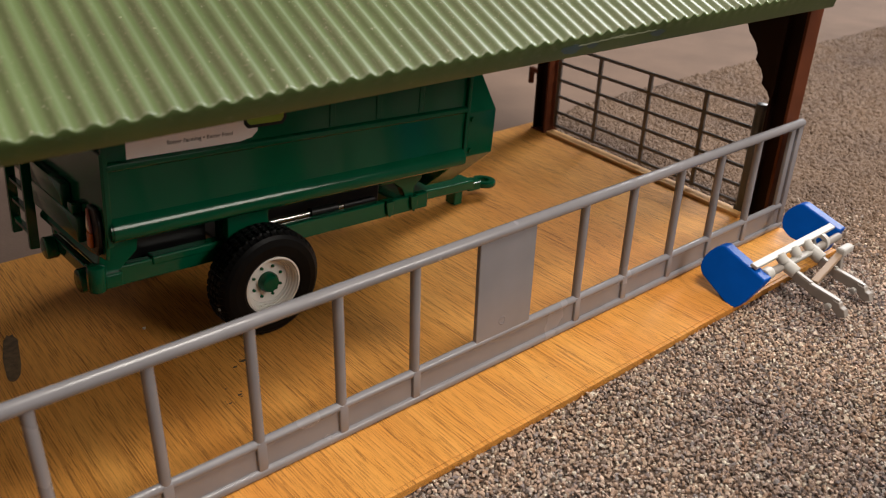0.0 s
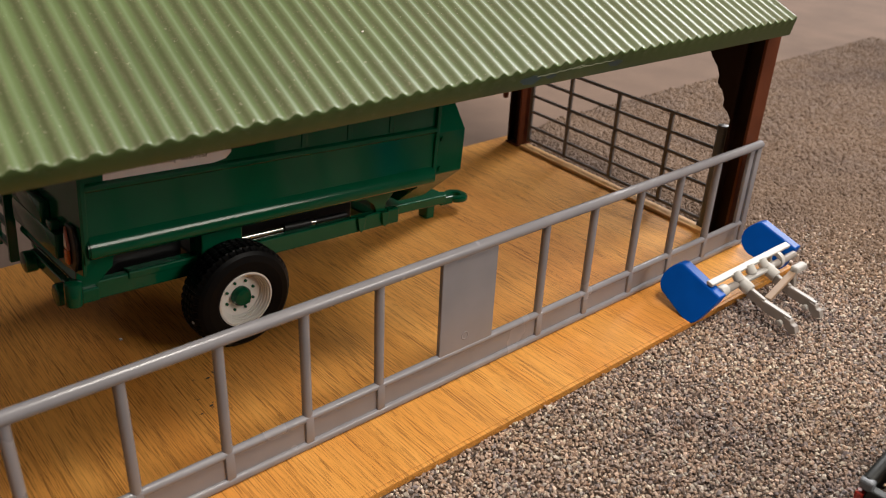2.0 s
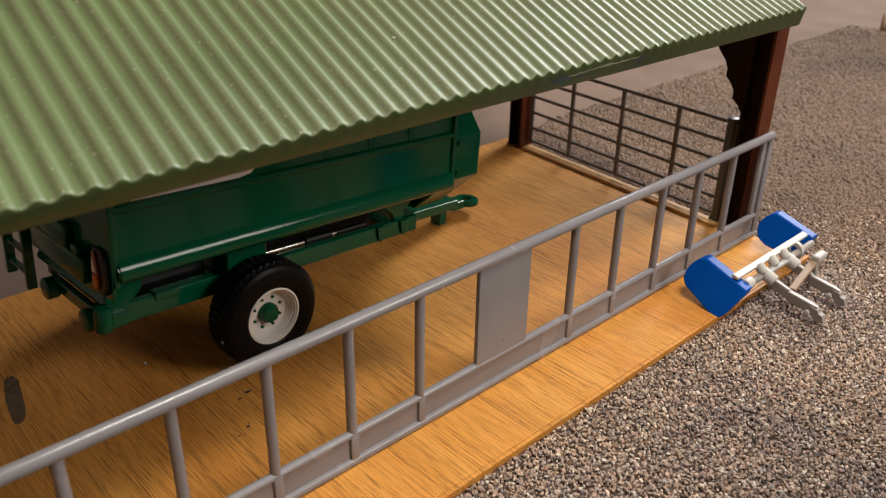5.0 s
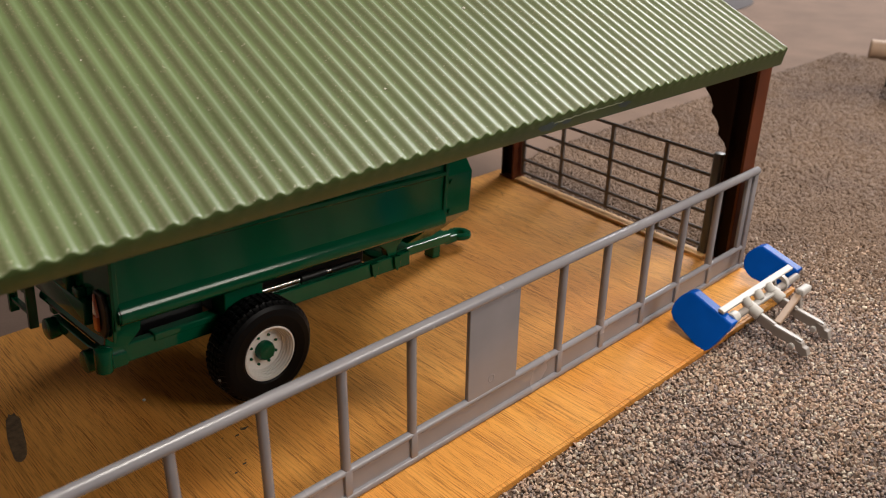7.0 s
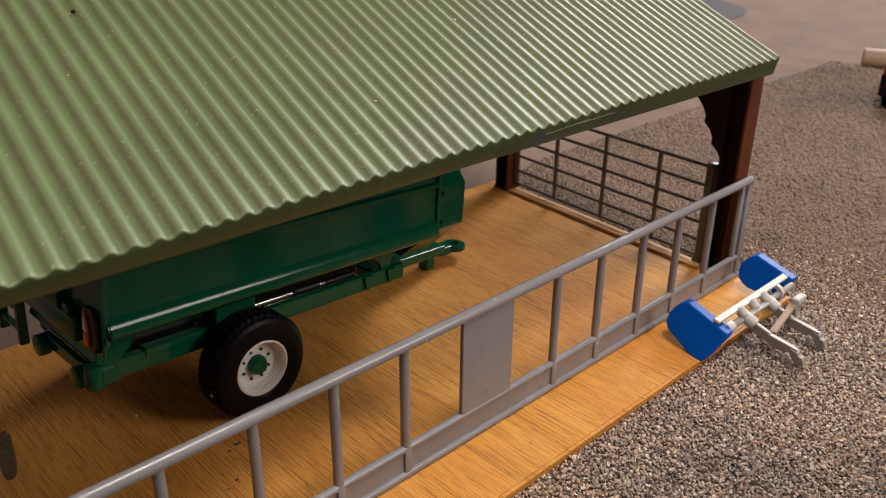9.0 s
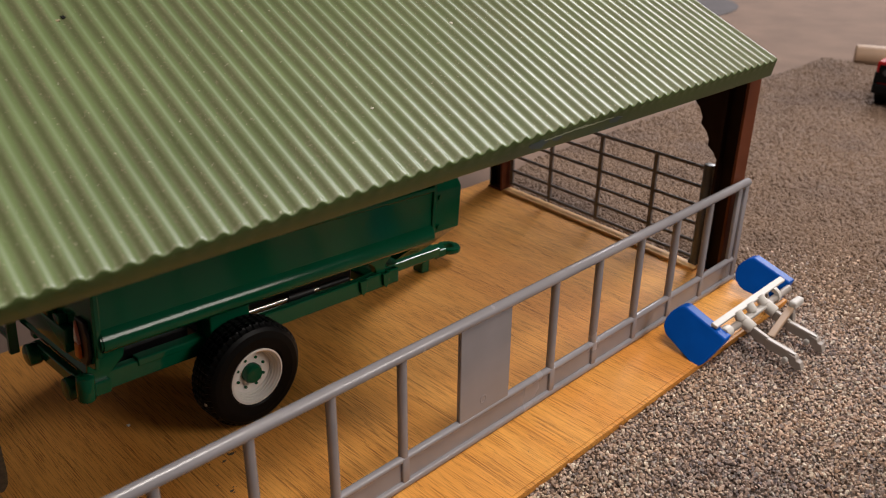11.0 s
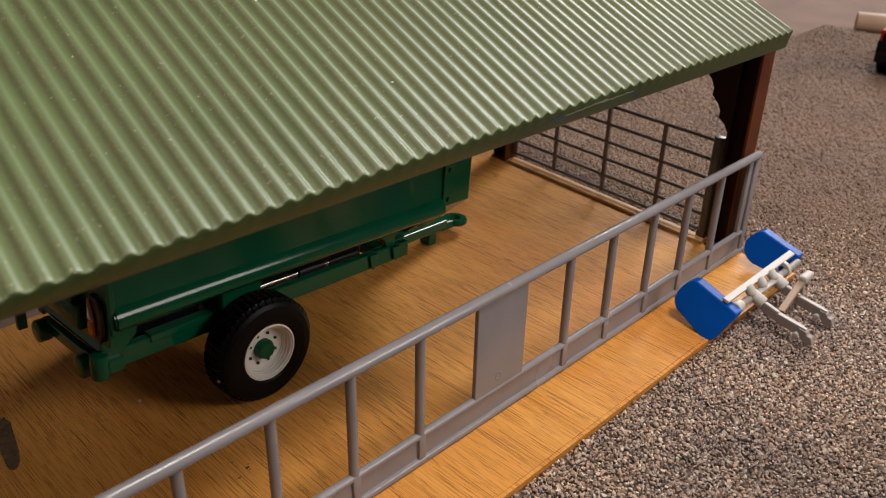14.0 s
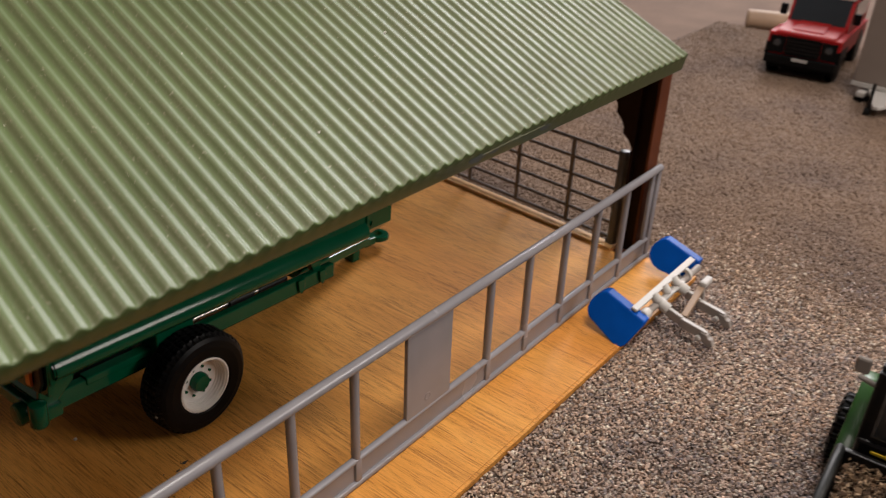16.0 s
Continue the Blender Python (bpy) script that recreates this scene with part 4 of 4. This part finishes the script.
# ---- red off-road car, box trailer and card tube at the far end of the yard ----
def red_car():
    ob = thing("off_road_car", "red toy off-road car with pale roof, facing the shed", "car", cm(53.0, 4.50, GROUND, 0, 0, 184.5))
    # local x points ahead, out of the bonnet
    part("lower_body", box(-11.6, 0.0, -2.65, 2.65, 1.75, 3.3, 0.12), M_RED, ob)
    part("bonnet", prism([(-3.4, 3.2), (-0.15, 3.2), (-0.05, 3.55), (-0.3, 3.72), (-3.4, 3.98)], "y", -2.3, 2.3, 0.12), M_RED, ob)
    part("bonnet_bulge", prism([(-3.2, 3.9), (-0.5, 3.66), (-0.7, 3.86), (-3.2, 4.10)], "y", -1.2, 1.2, 0.06), M_RED, ob)
    for y in (-2.5, 2.5):
        part("wing", box(-3.3, -0.05, y - 0.3, y + 0.3, 2.0, 3.55, 0.12), M_RED, ob)
        part("wheel_arch", box(-2.9, -0.02, y - 0.36, y + 0.36, 1.7, 2.75, 0.1), M_RUBBER, ob)
    # grille, lamp panels and bumper are black to paint in the shaded front
    part("grille", box(-0.05, 0.08, -1.35, 1.35, 1.9, 3.35, 0.04), M_RUBBER, ob)
    for k in range(4):
        part("grille_bar", box(0.08, 0.13, -1.25, 1.25, 2.15 + k * 0.28, 2.25 + k * 0.28, 0.02), M_BLACK, ob)
    for y in (-1.98, 1.98):
        panel = part("headlamp_panel", box(-0.05, 0.06, y - 0.6, y + 0.6, 1.95, 3.3, 0.03), M_RUBBER, ob)
        part("headlamp", rod((0.0, y, 2.75), (0.10, y, 2.75), 0.30, bevel=0.05), M_GLASS, panel)
    part("front_bumper", box(-0.2, 0.4, -2.75, 2.75, 1.15, 1.85, 0.08), M_RUBBER, ob)
    part("skid_plate", prism([(-0.9, 0.7), (0.1, 1.2), (0.1, 1.3), (-0.9, 1.3)], "y", -1.8, 1.8), M_RUBBER, ob)
    part("number_plate", box(0.4, 0.45, -0.55, 0.65, 1.58, 1.82), M_GREY_PALE, ob)
    part("windscreen", prism([(-3.5, 3.95), (-3.4, 3.95), (-4.4, 5.9), (-4.5, 5.9)], "y", -2.15, 2.15), M_GLASS, ob)
    part("cabin", prism([(-3.6, 3.2), (-3.6, 3.9), (-4.6, 5.9), (-11.2, 5.9), (-11.5, 3.2)], "y", -2.4, 2.4, 0.1), M_RED, ob)
    part("side_glass", box(-10.5, -5.0, -2.45, 2.45, 4.1, 5.6, 0.02), M_GLASS, ob)
    part("roof", box(-11.3, -4.3, -2.35, 2.35, 5.85, 6.25, 0.15), M_WHITE, ob)
    for y in (-2.85, 2.85):
        part("door_mirror", box(-3.9, -3.65, y - 0.3, y + 0.3, 4.2, 5.1, 0.1), M_RUBBER, ob)
    for x in (-1.7, -9.3):
        for y in (-2.7, 1.9):
            t = lathe([(0.5, 0.08), (0.9, 0), (1.3, 0), (1.45, 0.1), (1.45, 0.7), (1.3, 0.8), (0.5, 0.8)], 28, Matrix.Translation((x, y, 1.45)))
            part("wheel", t, M_RUBBER, ob, smooth=True)
    part("underbody", box(-11.0, -0.3, -2.0, 2.0, 0.75, 1.8), M_RUBBER, ob)
    return ob


def box_trailer():
    ob = thing("box_trailer", "light grey enclosed toy box trailer", "trailer", cm(51.3, -0.1, GROUND, 0, 0, -4.0))
    part("box_body", box(0, 13, -6.2, 0, 1.2, 8.4, 0.15), M_GREYBOX, ob)
    part("edge_trim", box(-0.06, 0.1, -6.25, 0.05, 1.1, 1.45, 0.03), M_GREY_PALE, ob)
    part("drawbar", prism([(-4.0, -3.3), (-4.0, -2.9), (0.2, -1.2), (0.2, -5.0)], "z", 0.85, 1.1, 0.04), M_GREY_PALE, ob)
    part("jockey_wheel", join(rod((-3.0, -2.6, 0.3), (-3.0, -2.2, 0.3), 0.32), rod((-3.0, -2.4, 0.3), (-3.0, -2.4, 2.4), 0.12)), M_BLACK, ob)
    for y in (-6.0, -0.8):
        part("wheel", lathe([(0.3, 0), (0.8, 0), (0.95, 0.1), (0.95, 0.6), (0.8, 0.7), (0.3, 0.7)], 28, Matrix.Translation((7.0, y, 0.95))), M_RUBBER, ob, smooth=True)
    part("coupling", box(-0.9, 0.0, -1.3, -0.7, 0.55, 0.95, 0.08), M_GREY_PALE, ob)
    part("skid", box(-0.5, 4, -1.4, -0.5, 0.0, 0.6, 0.1), M_BLACK, ob)
    return ob


red_car()
box_trailer()
tube = tagged(part("card_tube", rod((67.9, 14.4, 0.42), (70.6, 8.2, 0.42), 0.98, seg=32, bevel=0.1), M_CREAM, smooth=True), "cream cylindrical card tube lying behind the car", "tube")


# ---- marks on the plywood ----
def marks():
    rng = np.random.default_rng(9)
    spots = [(-5.3, 4.9, 0.22), (-5.65, 4.75, 0.16), (-6.2, 3.4, 0.16), (-6.6, 3.2, 0.12), (-6.4, 3.9, 0.08), (1.69, -1.58, 0.06), (16.0, 13.3, 0.07), (14.6, 12.3, 0.07), (12.9, 12.9, 0.05), (17.1, 14.6, 0.08)]
    for x, y, r in spots:
        r *= 0.34
        pts = [(x + r * rng.uniform(0.6, 1.1) * math.cos(a) * 1.5, y + r * rng.uniform(0.5, 0.9) * math.sin(a)) for a in np.linspace(0, 2 * math.pi, 11)[:-1]]
        bm = prism(pts, "z", 0.001, 0.012)
        for _ in range(4):
            u, w, q = x + rng.normal(0, r * 3.2), y + rng.normal(0, r * 2.2), r * rng.uniform(0.15, 0.5)
            bm = join(bm, prism([(u + q * rng.uniform(0.5, 1.6) * math.cos(a), w + q * rng.uniform(0.4, 1.0) * math.sin(a)) for a in np.linspace(0, 2 * math.pi, 7)[:-1]], "z", 0.001, 0.010))
        tagged(part("knot_mark", bm, M_DIRT), "small dark knot fleck in the plywood", "mark", kind="structure")
    mid, along, wide = Vector((-10.9, 9.45)), Vector((0.28, 1.30)), Vector((0.24, -0.05))
    pts = []
    for a in np.linspace(0, 2 * math.pi, 25)[:-1]:
        k = 1 + rng.uniform(-0.07, 0.07)
        c, n = math.copysign(abs(math.cos(a)) ** 0.6, math.cos(a)), math.copysign(abs(math.sin(a)) ** 0.8, math.sin(a))
        p = mid + along * c * k + wide * n * k
        pts.append((p.x, p.y))
    tagged(part("stain_mark", prism(pts, "z", 0.001, 0.010), M_SMEAR), "dark brown smear on the plywood", "mark", kind="structure")
    tagged(part("crumb", box(-7.07, -6.97, 8.47, 8.57, 0.0, 0.06, 0.02), M_SPECK), "white crumb on the plywood", "crumb")


marks()


def roof_bits():
    """Grit that has come to rest on the roof sheet."""
    rng = np.random.default_rng(21)

    def bit(name, x, y, r, material, label, category, flat=0.6):
        bm = bmesh.new()
        bmesh.ops.create_icosphere(bm, subdivisions=1, radius=r)
        for v in bm.verts:
            v.co *= rng.uniform(0.7, 1.15)
            v.co.z *= flat
        up = rib(x - 0.0805 * (y - EAVE_Y))
        bm.transform(Matrix.Translation((x, y, EAVE_Z + SLOPE * (y - EAVE_Y) - 0.005 * (x - ROOF_X1) + up + r * flat * 0.5)))
        return tagged(part(name, bm, material), label, category)

    bit("dark_crumb", -7.12, 7.42, 0.085, M_BLACK, "dark fleck of dirt on the green roof", "crumb")
    bit("grit_crumb", -7.30, 7.38, 0.09, M_GRIT, "pale grit lying on the green roof", "crumb", 0.4)
    bit("bead", 4.30, 4.85, 0.062, M_SPECK, "tiny white bead on the green roof", "bead", 0.9)
    bit("grit_crumb", -1.47, 2.02, 0.05, M_SPECK, "pale grit lying on the green roof", "crumb")
    bit("grit_crumb", -8.39, 5.03, 0.026, M_SPECK, "pale grit lying on the green roof", "crumb")
    bit("grit_crumb", -2.92, 5.89, 0.04, M_SPECK, "pale grit lying on the green roof", "crumb")


roof_bits()


# ---- loose gravel on the mat ----
def gravel():
    rng = np.random.default_rng(2)

    def field(x0, x1, y0, y1, pitch, skip=None):
        nx, ny = int((x1 - x0) / pitch), int((y1 - y0) / pitch)
        gx, gy = np.meshgrid(np.arange(nx), np.arange(ny))
        x = x0 + (gx.ravel() + rng.uniform(-0.6, 0.6, nx * ny)) * pitch
        y = y0 + (gy.ravel() + rng.uniform(-0.6, 0.6, nx * ny)) * pitch
        keep = ~((x < np.where(y < 1.5, 17.74, 17.74 + 0.0805 * (y - 1.5))) & (y > -2.80)) & (y < np.minimum(17.0, 15.8 + (x - 19.4) * 0.26))
        x, y = x[keep], y[keep]
        z = GROUND + rng.uniform(-0.05, 0.06, len(x))
        return np.stack([x, y, z], 1), pitch * rng.uniform(0.46, 0.74, len(x)) * rng.choice([0.8, 1.0, 1.0, 1.25], len(x))

    parts = [field(-7, 24, -13.5, 0, 0.095), field(24, 31, -13.5, 0, 0.118), field(17.6, 31, 0, 17.0, 0.118)]
    c = np.concatenate([p[0] for p in parts])
    s = np.concatenate([p[1] for p in parts])
    far = rng.random(len(c)) < np.clip((c[:, 0] - 16.5) / 10.0 + np.clip(c[:, 1] + 1.0, 0, 9) / 5.0, 0, 1)
    tagged(pebbles("gravel", c[~far], s[~far], rng, M_STONE), "loose brown, grey and tan gravel chips", "gravel", kind="stuff")
    f = field(31, 67.2, -13.5, 16.9, 0.145)
    # far stones are enlarged and flattened to look smooth in the camera's view
    c, s = np.concatenate([c[far], f[0]]), np.concatenate([s[far] * 1.6, f[1] * 1.8])
    c[:, 2] = GROUND + np.where((c[:, 0] > 25) | (c[:, 1] > 2), 0.16, 0.4) * (c[:, 2] - GROUND)
    tagged(pebbles("far_gravel", c, s, rng, M_FAR_STONE, worn=True), "brown gravel towards the mat edge, evened out to look blurred", "gravel", kind="stuff")


gravel()
